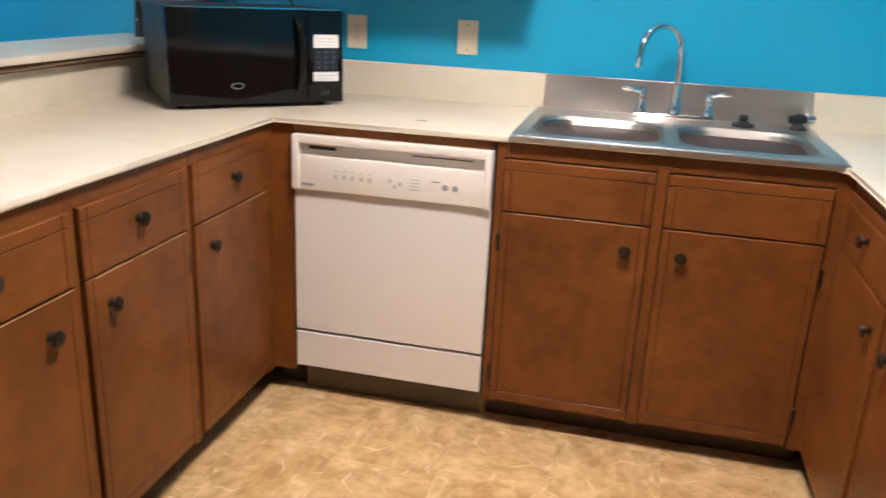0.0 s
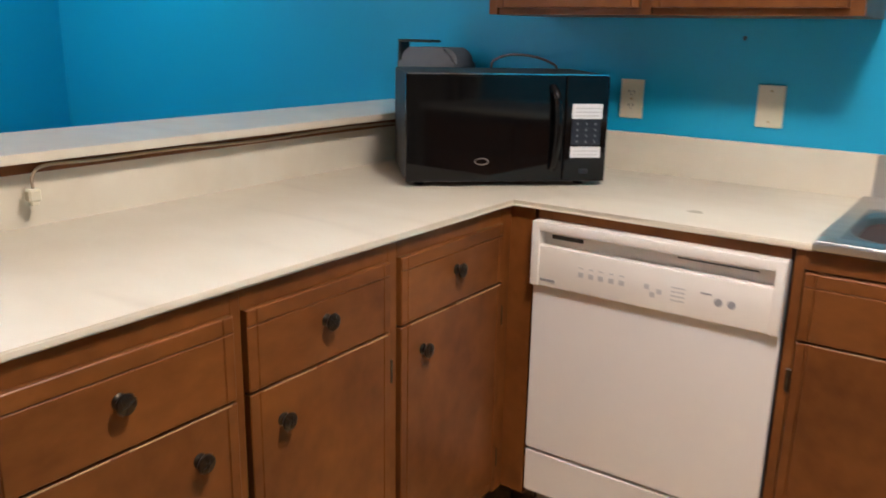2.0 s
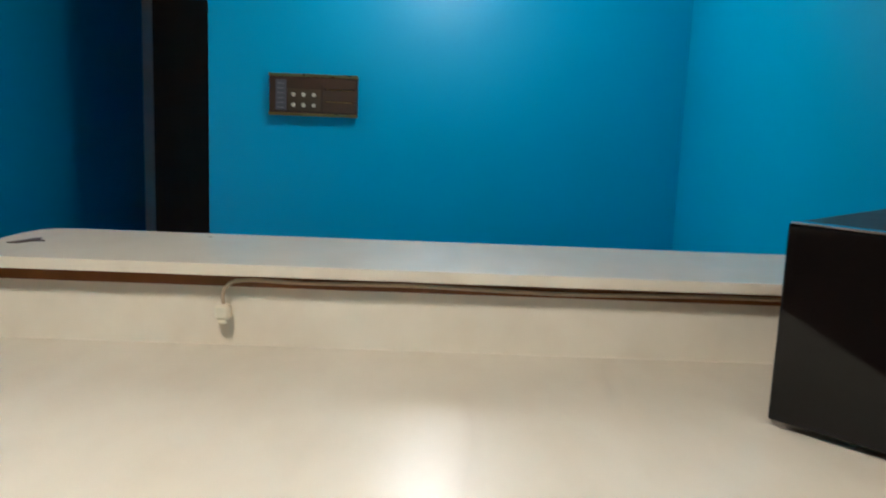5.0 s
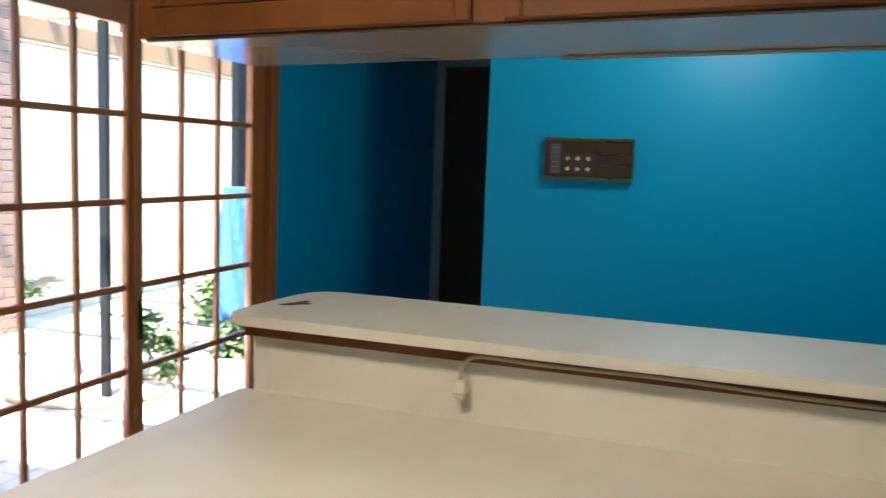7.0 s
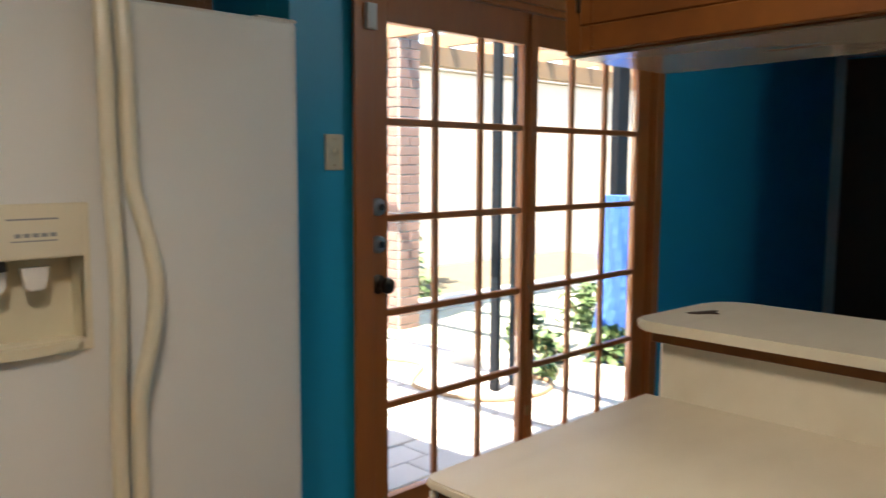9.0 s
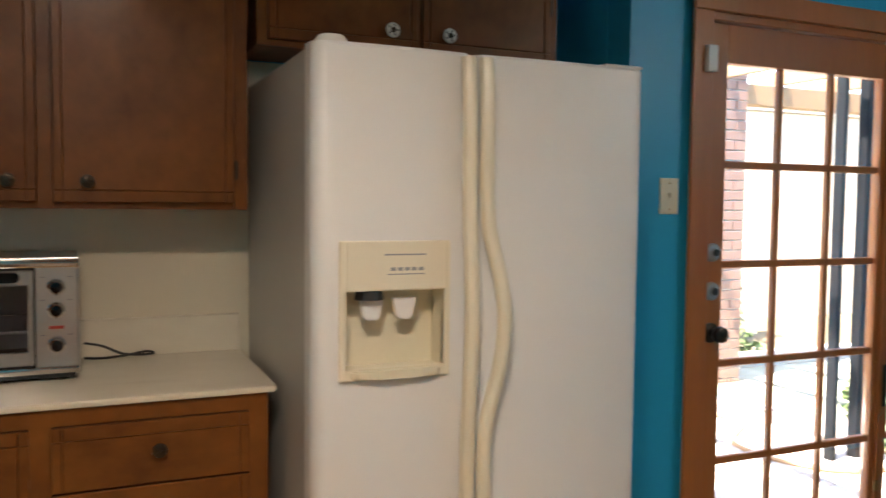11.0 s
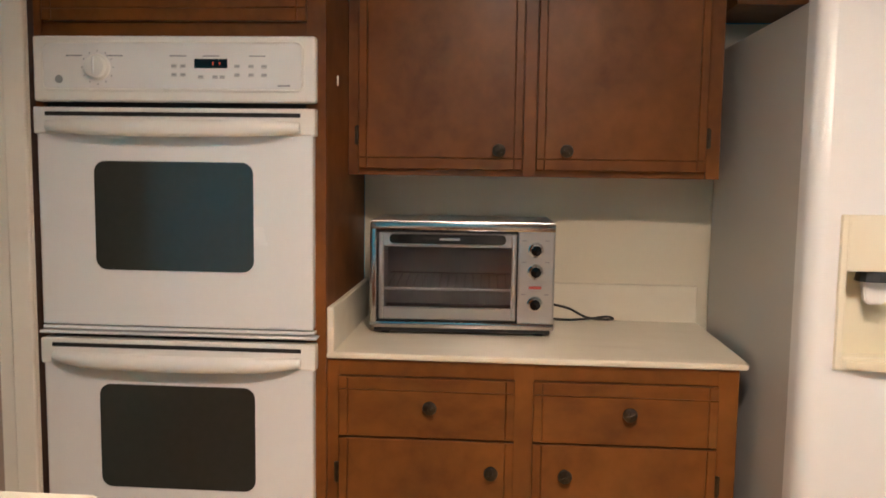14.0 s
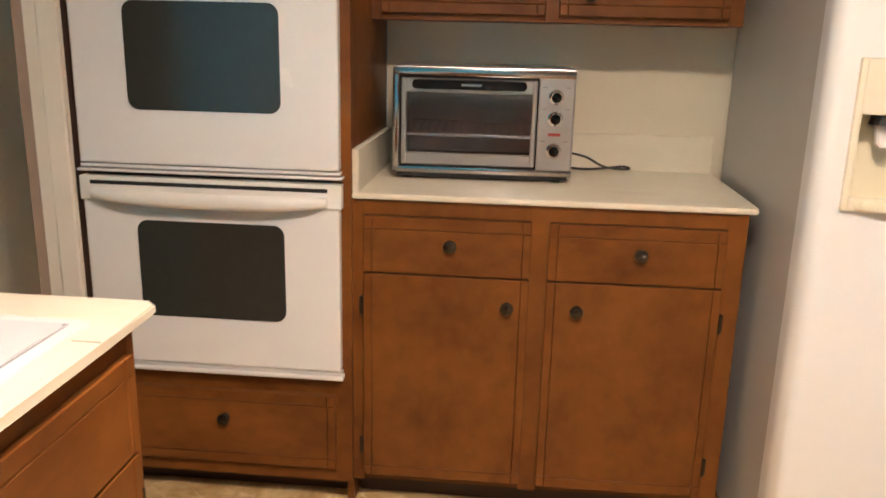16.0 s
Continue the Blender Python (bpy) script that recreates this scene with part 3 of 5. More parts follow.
part("backsplash", box(-0.644, -0.631, -1.985, -0.001, 0.880, 1.027, 0.002), laminate, wt)
part("seam", box(1.576, 1.617, -2.129, -2.1275, T1 - 0.002, T1 + 0.0006), gap_black, wt)

ws = thing("worktop", pose(0.96, -3.48, T0), "cream laminate worktop under the toaster oven", "worktop", world_built=True)
nosed([(0.445, -3.757), (0.445, -3.215), (0.452, -3.199), (1.466, -3.199), (1.466, -3.757)], parent=ws)
part("backsplash", box(0.447, 1.466, -3.758, -3.741, T1 - 0.002, 1.022, 0.003), laminate, ws)
part("side_splash", box(1.449, 1.4665, -3.740, -3.205, T1 - 0.002, 1.022, 0.003), laminate, ws)
setting("wall_board", box(0.20, 1.467, -3.7595, -3.7585, 0.30, 1.80), backboard, "beige board behind the toaster oven", "wall")

bar = thing("breakfast_bar", pose(-0.75, -1, 1.03), "raised cream laminate bar top with rounded end", "bar top", world_built=True)
end = [(-0.572, -0.001), (-0.572, -1.97)] + [(-0.612 + 0.04 * math.cos(radians(a)), -1.975 + 0.045 * math.sin(radians(a))) for a in (-20, -45, -70)] + [(-0.62, -2.021), (-0.83, -2.005)] + \
    [(-0.84 + 0.075 * math.cos(radians(a)), -1.93 + 0.075 * math.sin(radians(a))) for a in (-90, -120, -150, -180)] + [(-0.915, -0.001)]
part("top", outline(end, 1.050, 1.070, 0.003), laminate, bar)
part("brown_strip", box(-0.632, -0.612, -1.99, -0.001, 1.0275, 1.0495), dark_wood_shade, bar)
part("brown_strip", box(-0.630, -0.606, -1.992, -0.022, 1.024, 1.0495, 0.002), wood, bar)
part("chip", outline([(-0.705, -1.972), (-0.728, -1.962), (-0.765, -1.948), (-0.772, -1.938), (-0.752, -1.936), (-0.740, -1.918), (-0.727, -1.938), (-0.705, -1.952)], 1.0702, 1.0715), dark_wood_shade, bar, "dark bare patch where laminate chipped")

# plug and flex under the bar
flex = thing("extension_cord", pose(-0.59, -1.542, 0.98), "ivory flex with hanging socket under the bar", "cord", world_built=True)
path = curve_pts([(-0.596, -1.542, 0.995), (-0.596, -1.54, 1.02), (-0.598, -1.51, 1.038), (-0.60, -1.4, 1.036), (-0.60, -1.2, 1.038), (-0.60, -0.95, 1.033), (-0.60, -0.7, 1.037), (-0.60, -0.45, 1.036), (-0.598, -0.33, 1.03)], 6)
part("flex", tube(path, 0.0035, 7), material("tan_flex", (0.46, 0.36, 0.24), (0.38, 0.29, 0.19), 0.5, scale=20), flex, "", True)
part("socket", boxes((-0.609, -0.585, -1.556, -1.530, 0.968, 0.994, 0.004), (-0.605, -0.589, -1.551, -1.535, 0.960, 0.969, 0.002)), ivory, flex)

# ---- wall cabinets ----


def upper(name, m, w, depth, z0, z1, doors, label, group="", door_top=None, under=None, door_low=0.018, line=0.03):
    """A hanging cabinet; doors: x0, x1, knob x, knob z, hinge side. Its front frame is at local y 0."""
    c = thing(name, m, label, "cabinet", group)
    part("body", box(0.001, w - 0.001, 0.02, depth, z0, z1), wood, c)
    xs = sorted([0, w] + [d[0] - 0.002 for d in doors] + [d[1] + 0.002 for d in doors])
    fr = bmesh.new()
    for a, b in zip(xs[::2], xs[1::2]):
        if b - a > 0.004:
            add_box(fr, a, b, -0.009, 0.0195, z0, z1, 0.0008)
    add_box(fr, xs[1], xs[-2], 0.0005, 0.019, z0 + 0.0005, z0 + 0.03)
    part("face_frame", fr, wood, c)
    if under:
        part("underside", box(0.004, w - 0.004, 0.004, depth - 0.002, z0 - 0.004, z0 - 0.0005), under, c, "pale glossy underside")
    for x0, x1, kx, kz, hs in doors:
        f = front(c, "cabinet_door", x0, x1, z0 + door_low, door_top or z1 - 0.03, (kx, kz) if kx is not None else None, hs, bottom=line)
    return c


upper("wall_cabinet", pose(-0.296, -0.312, 0), 0.98, 0.311, 1.365, 2.2, ((0.03, 0.458, 0.40, 1.44, -1), (0.49, 0.945, 0.55, 1.44, 1)), "brown stained birch wall cabinet above the dishwasher")
pale_under = material("pale_underside_laminate", (0.50, 0.44, 0.37), (0.42, 0.36, 0.30), 0.16, scale=3, stretch=(0.6, 3, 1), coat=0.4)
hc = upper("hanging_cabinet", pose(-0.330, -2.001, 1.545, 0, -1.3, 90), 1.66, 0.31, 0.0, 0.65, ((0.035, 0.541, 0.47, 0.10, -1), (0.589, 1.09, 0.65, 0.10, 1), (1.13, 1.61, 1.19, 0.10, 1)), "brown stained birch cabinet hung over the peninsula", under=pale_under, door_low=0.002, line=0.041)
part("back_strip", box(0.60, 1.655, 0.296, 0.309, -0.010, -0.0045, 0.001), pale_under, hc)
upper("wall_cabinet", pose(1.467, -3.492, 0, 0, 0, 180), 1.0, 0.266, 1.345, 2.2, ((0.03, 0.476, 0.413, 1.415, -1), (0.514, 0.962, 0.594, 1.415, 1)), "brown stained birch wall cabinet above the toaster oven")
fc = upper("wall_cabinet", pose(0.440, -3.492, 0, 0, 0, 180), 0.96, 0.266, 1.803, 2.2, ((0.03, 0.474, None, 0, -1), (0.490, 0.93, None, 0, 1)), "brown stained wall cabinet above the refrigerator")
porcelain = material("white_porcelain", (0.78, 0.76, 0.70), (0.72, 0.69, 0.62), 0.2, scale=30)
for x in (0.386, 0.568):
    m = Matrix.Translation((x, -0.019, 1.871)) @ Matrix.Rotation(radians(90), 4, "X")
    bm = lathe([(0.012, 0), (0.008, 0.004), (0.008, 0.014), (0.020, 0.018), (0.0225, 0.023), (0.019, 0.027), (0.010, 0.0285), (0.002, 0.029)], m, 16)
    k = part("knob", bm, porcelain, fc, "round white porcelain knob", True)
    part("flower", lathe([(0.010, 0.0285), (0.0085, 0.0305), (0.001, 0.031)], m, 5), bronze, k)
    for a in range(5):
        c, s = 0.014 * math.cos(radians(72 * a)), 0.014 * math.sin(radians(72 * a))
        part("petal", lathe([(0.0035, 0.0268), (0.003, 0.0285), (0.0005, 0.029)], m @ Matrix.Translation((c, s, 0)), 6), bronze, k)

# ---- dishwasher ----
dw = thing("dishwasher", pose(0.357, -0.40, 0), "white built-in dishwasher with moulded control panel", "dishwasher", world_built=True)
DX0, DX1 = 0.057, 0.660
part("tub", box(DX0 + 0.004, DX1 - 0.004, -0.60, -0.03, 0.095, 0.864), gap_black, dw)
part("door_panel", box(DX0, DX1, -0.628, -0.605, 0.240, 0.700, 0.002), enamel, dw)
part("access_panel", box(DX0, DX1, -0.627, -0.605, 0.110, 0.231, 0.002), enamel, dw)
part("toe_panel", box(DX0 + 0.005, DX1 - 0.005, -0.555, -0.545, 0.0, 0.108), material("olive_toe_panel", (0.16, 0.12, 0.07), (0.12, 0.09, 0.05), 0.6), dw)
con = bmesh.new()
add_box(con, DX0, DX0 + 0.022, -0.648, -0.606, 0.702, 0.867, 0.004, 2)
add_box(con, DX1 - 0.022, DX1, -0.648, -0.606, 0.702, 0.867, 0.004, 2)
add_box(con, DX0 + 0.018, DX1 - 0.018, -0.648, -0.606, 0.843, 0.867, 0.004, 2)
add_box(con, DX0 + 0.018, DX1 - 0.018, -0.643, -0.606, 0.702, 0.806, 0.004, 2)
add_box(con, DX0 + 0.018, DX1 - 0.018, -0.618, -0.606, 0.80, 0.85)
console = part("console", con, almond, dw, "moulded control panel with handle pocket", True)
part("vent_slot", box(0.10, 0.185, -0.6195, -0.6175, 0.822, 0.832), gap_black, console)
part("vent_slot", box(0.42, 0.60, -0.6195, -0.6175, 0.828, 0.831), gap_black, console)
part("badge", box(0.085, 0.125, -0.6445, -0.6425, 0.716, 0.723), print_grey, console)
for i, x in enumerate((0.195, 0.222, 0.247, 0.274, 0.300)):
    part("button_mark", boxes((x - 0.007, x + 0.007, -0.6442, -0.6428, 0.744, 0.757, 0.0005), (x - 0.006, x + 0.006, -0.644, -0.6428, 0.766, 0.769)), material("pale_print", (0.52, 0.51, 0.50), rough=0.5) if i == 0 else bpy.data.materials["pale_print"], console)
for x, z in ((0.362, 0.755), (0.376, 0.738), (0.392, 0.748)):
    part("button_mark", boxes((x - 0.006, x + 0.006, -0.6442, -0.6428, z - 0.006, z + 0.006, 0.0005)), bpy.data.materials["pale_print"], console)
for z in (0.735, 0.745, 0.755, 0.765):
    part("print_line", box(0.420, 0.452, -0.6439, -0.6428, z - 0.0016, z + 0.0016), bpy.data.materials["pale_print"], console)
part("print_line", box(0.487, 0.512, -0.6439, -0.6428, 0.763, 0.767), print_grey, console)
for x in (0.527, 0.556):
    part("round_button", lathe([(0.0095, 0), (0.0085, 0.0015), (0.001, 0.0018)], Matrix.Translation((x, -0.6428, 0.750)) @ Matrix.Rotation(radians(90), 4, "X"), 14), print_grey, console)

# ---- sink ----
sk = thing("kitchen_sink", pose(1.12, -0.3, 0.74), "stainless double-bowl sink with upstanding back plate", "sink", world_built=True)
SX0, SX1, SY0, SY1 = 0.700, 1.574, -0.632, -0.03
B = ((0.738, 1.120), (1.152, 1.530))
BY0, BY1 = -0.575, -0.195
rim = boxes((SX0, SX1, SY0, BY0, 0.911, 0.918, 0.003), (SX0, SX1, BY1, SY1, 0.911, 0.918), (SX0, B[0][0], BY0, BY1, 0.911, 0.918), (B[0][1], B[1][0], BY0, BY1, 0.911, 0.918), (B[1][1], SX1, BY0, BY1, 0.911, 0.918))
bmesh.ops.remove_doubles(rim, verts=rim.verts, dist=0.0001)
part("rim", rim, steel, sk)
part("front_lip", box(SX0, SX1, -0.646, -0.632, 0.900, 0.9175, 0.004, 2), steel, sk)
part("back_plate", box(SX0 + 0.018, SX1, -0.03, -0.022, 0.9115, 1.03, 0.002), steel, sk)
for x0, x1 in B:
    bm = bmesh.new()
    rings = []
    for inset, z, r in ((-0.004, 0.9178, 0.10), (0.004, 0.9175, 0.10), (0.012, 0.908, 0.095), (0.022, 0.80, 0.09), (0.034, 0.765, 0.08), (0.06, 0.750, 0.06), (0.15, 0.745, 0.02)):
        rings.append([bm.verts.new((x, y, z)) for x, y in round_rect(x0 + inset, x1 - inset, BY0 + inset, BY1 - inset, r)])
    for p, q in zip(rings, rings[1:]):
        n = len(p)
        for k in range(n):
            bm.faces.new((p[k], p[(k + 1) % n], q[(k + 1) % n], q[k]))
    bm.faces.new(rings[-1])
    # corner webs between the round bowl and the square hole
    for k, corner in enumerate(((x1, BY1), (x0, BY1), (x0, BY0), (x1, BY0))):
        tip = bm.verts.new((*corner, 0.9172))
        arc = [bm.verts.new((v.co.x, v.co.y, 0.9172)) for v in rings[0][6 * k:6 * k + 6]]
        for p, q in zip(arc, arc[1:]):
            bm.faces.new((tip, p, q))
    bowl = part("bowl", bm, satin_steel, sk, "", True)
    part("drain", lathe([(0.043, 0.7455), (0.043, 0.7475), (0.032, 0.7475), (0.028, 0.742), (0.004, 0.741)], Matrix.Translation(((x0 + x1) / 2, -0.385, 0)), 20), chrome, bowl)

fa = thing("kitchen_tap", pose(1.148, -0.095, 0.918), "chrome bridge tap with gooseneck spout", "tap")
part("base_plate", box(-0.128, 0.128, -0.020, 0.020, 0, 0.018, 0.008, 3), chrome, fa, "", True)
part("spout_base", lathe([(0.021, 0.02), (0.020, 0.035), (0.014, 0.05), (0.016, 0.075), (0.013, 0.10), (0.012, 0.115)], Matrix(), 18), chrome, fa, "", True)
neck = [(0, 0, 0.11), (0, 0, 0.205)] + [(-0.062 * (1 - math.cos(radians(a))), -0.072 * (1 - math.cos(radians(a))), 0.21 + 0.085 * math.sin(radians(a))) for a in range(15, 180, 15)] + [(-0.125, -0.146, 0.196)]
part("spout", tube(neck, 0.0105, 12), chrome, fa, "gooseneck spout", True)
part("aerator", tube([(-0.1245, -0.1455, 0.20), (-0.126, -0.147, 0.17)], 0.0125, 12), chrome, fa, "", True)
for sx in (-1, 1):
    h = part("tap_handle", lathe([(0.017, 0.02), (0.016, 0.035), (0.010, 0.05), (0.013, 0.065), (0.012, 0.085), (0.008, 0.094), (0.002, 0.097)], Matrix.Translation((sx * 0.104, 0, 0)), 16), chrome, fa, "", True)
    part("lever", tube([(sx * 0.099, 0, 0.080), (sx * 0.129, -0.01, 0.090), (sx * 0.151, -0.014, 0.092), (sx * 0.171, -0.018, 0.092)], [0.006, 0.007, 0.009, 0.005], 10), chrome, h, "", True)
solid("sink_stopper", lathe([(0.034, 0.9182), (0.036, 0.925), (0.022, 0.930), (0.014, 0.934), (0.014, 0.950), (0.010, 0.954), (0.002, 0.955)], Matrix.Translation((1.362, -0.12, 0)), 18), black_matt, "black rubber stopper on the sink deck", "stopper")
sp = thing("side_spray", pose(1.528, -0.10, 0.918), "black and chrome side spray head on the sink deck", "sprayer")
part("collar", lathe([(0.026, 0), (0.024, 0.008), (0.016, 0.014), (0.014, 0.022)], Matrix(), 16), black_matt, sp, "", True)
part("chrome_tip", tube([(0.024, 0.004, 0.033), (0.046, 0.008, 0.033)], [0.011, 0.013], 12), chrome, sp, "chrome spray face", True)
part("head", tube([(-0.026, -0.01, 0.030), (0.0, 0, 0.034), (0.030, 0.006, 0.032)], [0.013, 0.017, 0.010], 12), black_matt, sp, "", True)

# ---- microwave ----
mw = thing("microwave", pose(-0.311, -0.688, 0.911, 0, 0, 43), "glossy black countertop microwave oven", "microwave")
W, Hh, D = 0.550, 0.299, 0.37
part("case", box(0.0, W, 0.022, D, 0.012, Hh, 0.006, 2), black_matt, mw)
door = part("door", box(0.0, 0.428, 0.0, 0.021, 0.012, Hh - 0.002, 0.004, 2), black_gloss, mw, "glossy black door")
part("window", outline(round_rect(0.055, 0.335, 0.055, 0.235, 0.012), -0.0012, 0.004, axis="y"), black_gloss, door)
part("handle", tube(curve_pts([(0.398, 0.002, 0.050), (0.402, -0.016, 0.075), (0.406, -0.024, 0.16), (0.402, -0.018, 0.235), (0.392, 0.002, 0.268)], 6), 0.0115, 12), black_gloss, door, "curved door handle", True)
part("bright_strip", box(0.004, W - 0.004, -0.001, 0.02, Hh - 0.002, Hh + 0.001), chrome, mw)
part("badge", outline([(0.205 + 0.020 * math.cos(radians(a)), 0.068 + 0.010 * math.sin(radians(a))) for a in range(0, 360, 20)], -0.0015, 0.003, axis="y"), steel, door, "plain oval badge")
part("badge_centre", outline([(0.205 + 0.016 * math.cos(radians(a)), 0.068 + 0.0068 * math.sin(radians(a))) for a in range(0, 360, 20)], -0.0022, 0.002, axis="y"), black_gloss, door)
panel = part("control_panel", box(0.430, W, 0.0, 0.021, 0.012, Hh - 0.002, 0.004, 2), black_gloss, mw)
for z0, z1 in ((0.183, 0.223), (0.078, 0.108)):
    s = part("sticker", box(0.449, 0.533, -0.001, 0.003, z0, z1), print_white, panel, "pale printed sticker")
    for k in range(3):
        part("print_line", box(0.457, 0.525, -0.0014, 0.001, z0 + 0.007 + 0.010 * k, z0 + 0.009 + 0.010 * k), bpy.data.materials["pale_print"], s)
keys = material("blue_grey_keys", (0.016, 0.022, 0.034), (0.012, 0.016, 0.024), 0.35)
part("keypad", box(0.450, 0.530, -0.0006, 0.003, 0.112, 0.180), keys, panel)
for r in range(4):
    for k in range(3):
        part("key", box(0.457 + 0.025 * k, 0.474 + 0.025 * k, -0.0014, 0.002, 0.116 + 0.016 * r, 0.127 + 0.016 * r, 0.0005), keys, panel)
        part("key_mark", box(0.464 + 0.025 * k, 0.467 + 0.025 * k, -0.0018, 0.001, 0.119 + 0.016 * r, 0.124 + 0.016 * r), print_grey, panel)
part("open_button", box(0.476, 0.502, -0.0015, 0.002, 0.034, 0.048, 0.002), black_matt, panel)
for x, y in ((0.04, 0.05), (0.49, 0.05), (0.04, 0.33), (0.49, 0.33)):
    part("foot", lathe([(0.014, 0), (0.016, 0.013)], Matrix.Translation((x, y, 0)), 12), black_matt, mw)
cord = solid("power_cord", tube([Matrix.Translation((-0.311, -0.688, 0.915)) @ Matrix.Rotation(radians(43), 4, "Z") @ p for p in curve_pts([(0.27, 0.25, 0.299), (0.28, 0.25, 0.322), (0.33, 0.252, 0.338), (0.40, 0.25, 0.333), (0.455, 0.248, 0.314), (0.47, 0.246, 0.298)], 6)], 0.0038, 8), black_matt, "black power cord looped on the microwave", "cord")
# bracket on the bar end behind the microwave
st = thing("phone_stand", pose(-0.75, -0.12, 1.070), "black bracket stand holding a grey rounded speaker", "stand", world_built=True)
part("post", outline([(-0.775, 1.070), (-0.752, 1.070), (-0.757, 1.10), (-0.748, 1.285), (-0.760, 1.285), (-0.768, 1.10)], -0.155, -0.105, 0.002, axis="y"), black_matt, st)
part("arm", box(-0.760, -0.62, -0.16, -0.10, 1.278, 1.287, 0.003), black_matt, st)
part("speaker", outline(round_rect(-0.735, -0.505, 1.15, 1.264, 0.050, 6), -0.185, -0.065, 0.014, axis="y"), grey_plastic, st, "grey rounded speaker body", True)
for z in (1.13, 1.24):
    part("screw", lathe([(0.004, 0), (0.003, 0.002), (0.001, 0.0022)], Matrix.Translation((-0.757, -0.155, z)) @ Matrix.Rotation(radians(90), 4, "X"), 8), chrome, st)
solid("picture_hook", box(0.340, 0.348, -0.008, -0.0005, 1.306, 1.318, 0.002), bronze, "small dark hook in the blue wall", "hook")

# ---- wall ovens in their tall cabinet ----
tall = thing("oven_cabinet", pose(2.188, -3.20, 0, 0, 0, 180), "tall brown stained cabinet housing the double oven", "cabinet")
TW = 0.721
for x in (0.001, TW - 0.019):
    part("side_panel", box(x, x + 0.018, 0.02, 0.555, 0.0, 2.2), wood, tall)
for z in (0.085, 1.675):
    part("shelf", box(0.0195, TW - 0.0195, 0.02, 0.534, z, z + 0.016), wood, tall)
part("back_panel", box(0.0195, TW - 0.0195, 0.535, 0.55, 0.10, 2.19), dark_wood_shade, tall)
part("face_frame", boxes((0, 0.020, -0.002, 0.0195, 0.08, 2.2, 0.0008), (TW - 0.048, TW, -0.002, 0.0195, 0.08, 2.2, 0.0008), (0.02, TW - 0.048, 0.0005, 0.019, 0.34, 0.395), (0.02, TW - 0.048, 0.0005, 0.019, 0.08, 0.115), (0.02, TW - 0.048, 0.0005, 0.019, 1.672, 1.712)), wood, tall)
part("toe_board", box(0.002, TW - 0.002, 0.09, 0.105, 0, 0.084), dark_wood_shade, tall)
# dark strip added where the stile beside the oven lies in shade
part("filler", box(-0.0175, -0.0005, 0.002, 0.02, 0.0, 2.2, 0.0008), dark_wood_shade, tall, "narrow dark strip standing in for the shaded stile")
front(tall, "drawer_front", 0.03, TW - 0.045, 0.125, 0.345, (0.365, 0.265), 0, top=0.03, bottom=0.03)
front(tall, "cabinet_door", 0.03, TW - 0.045, 1.705, 2.17, (0.595, 1.784), -1, bottom=0.03)
part("white_clip", box(TW - 0.0005, TW + 0.003, 0.131, 0.141, 1.570, 1.595, 0.001), enamel, tall, "small white clip on the cabinet side")

ov = thing("double_oven", pose(2.176, -3.197, 0, 0, 0, 180), "white built-in double wall oven with dark windows", "oven")
OW = 0.690
# chassis blackened so the gaps round panel and doors read as deep shade
part("chassis", box(0.015, OW - 0.015, 0.005, 0.50, 0.39, 1.66), gap_black, ov)
pan = part("control_panel", box(0.0, OW, -0.028, 0.004, 1.513, 1.668, 0.008, 3), almond, ov, "white control panel with clock and dial", True)
part("panel_field", outline(round_rect(0.025, OW - 0.03, 1.545, 1.652, 0.012), -0.0295, -0.02, axis="y"), enamel, pan)
ridge = round_rect(0.025, OW - 0.03, 1.540, 1.652, 0.016)
part("ridge", tube([(x, -0.0285, z) for x, z in ridge + ridge[:1]], 0.0035, 6), almond, pan, "raised rim of the panel", True)
part("display", box(0.400, 0.480, -0.031, -0.028, 1.592, 1.614, 0.001), black_gloss, pan)
for k in (0, 2):
    part("digit", box(0.444 + 0.008 * k, 0.447 + 0.008 * k, -0.0316, -0.030, 1.600, 1.606), led, pan)
for x, z in ((0.35, 1.597), (0.372, 1.597), (0.35, 1.577), (0.372, 1.577), (0.415, 1.572), (0.45, 1.572), (0.467, 1.572), (0.503, 1.597), (0.503, 1.577), (0.537, 1.597), (0.537, 1.577), (0.568, 1.597), (0.568, 1.577)):
    part("button", box(x - 0.007, x + 0.007, -0.0305, -0.028, z - 0.0045, z + 0.0045, 0.001), bpy.data.materials["pale_print"], pan)
    part("button_print", box(x - 0.005, x + 0.005, -0.0309, -0.029, z - 0.0015, z + 0.0015), print_grey, pan)
for x in (0.105, 0.205, 0.361, 0.44, 0.552):
    part("print_line", box(x - 0.02, x + 0.02, -0.0303, -0.028, 1.619, 1.622), print_grey, pan)
R90 = Matrix.Rotation(radians(90), 4, "X")
dial = part("dial", lathe([(0.032, 0), (0.031, 0.006), (0.026, 0.010), (0.024, 0.022), (0.018, 0.025), (0.002, 0.025)], Matrix.Translation((0.163, -0.0285, 1.593)) @ R90, 24), almond, pan, "round oven dial", True)
part("pointer", box(0.1605, 0.1655, -0.056, -0.052, 1.575, 1.615, 0.001), enamel, dial)
for a in range(0, 360, 30):
    x, z = 0.163 + 0.039 * math.cos(radians(a)), 1.593 + 0.039 * math.sin(radians(a))
    part("dial_mark", box(x - 0.0015, x + 0.0015, -0.0302, -0.028, z - 0.0015, z + 0.0015), print_grey, pan)
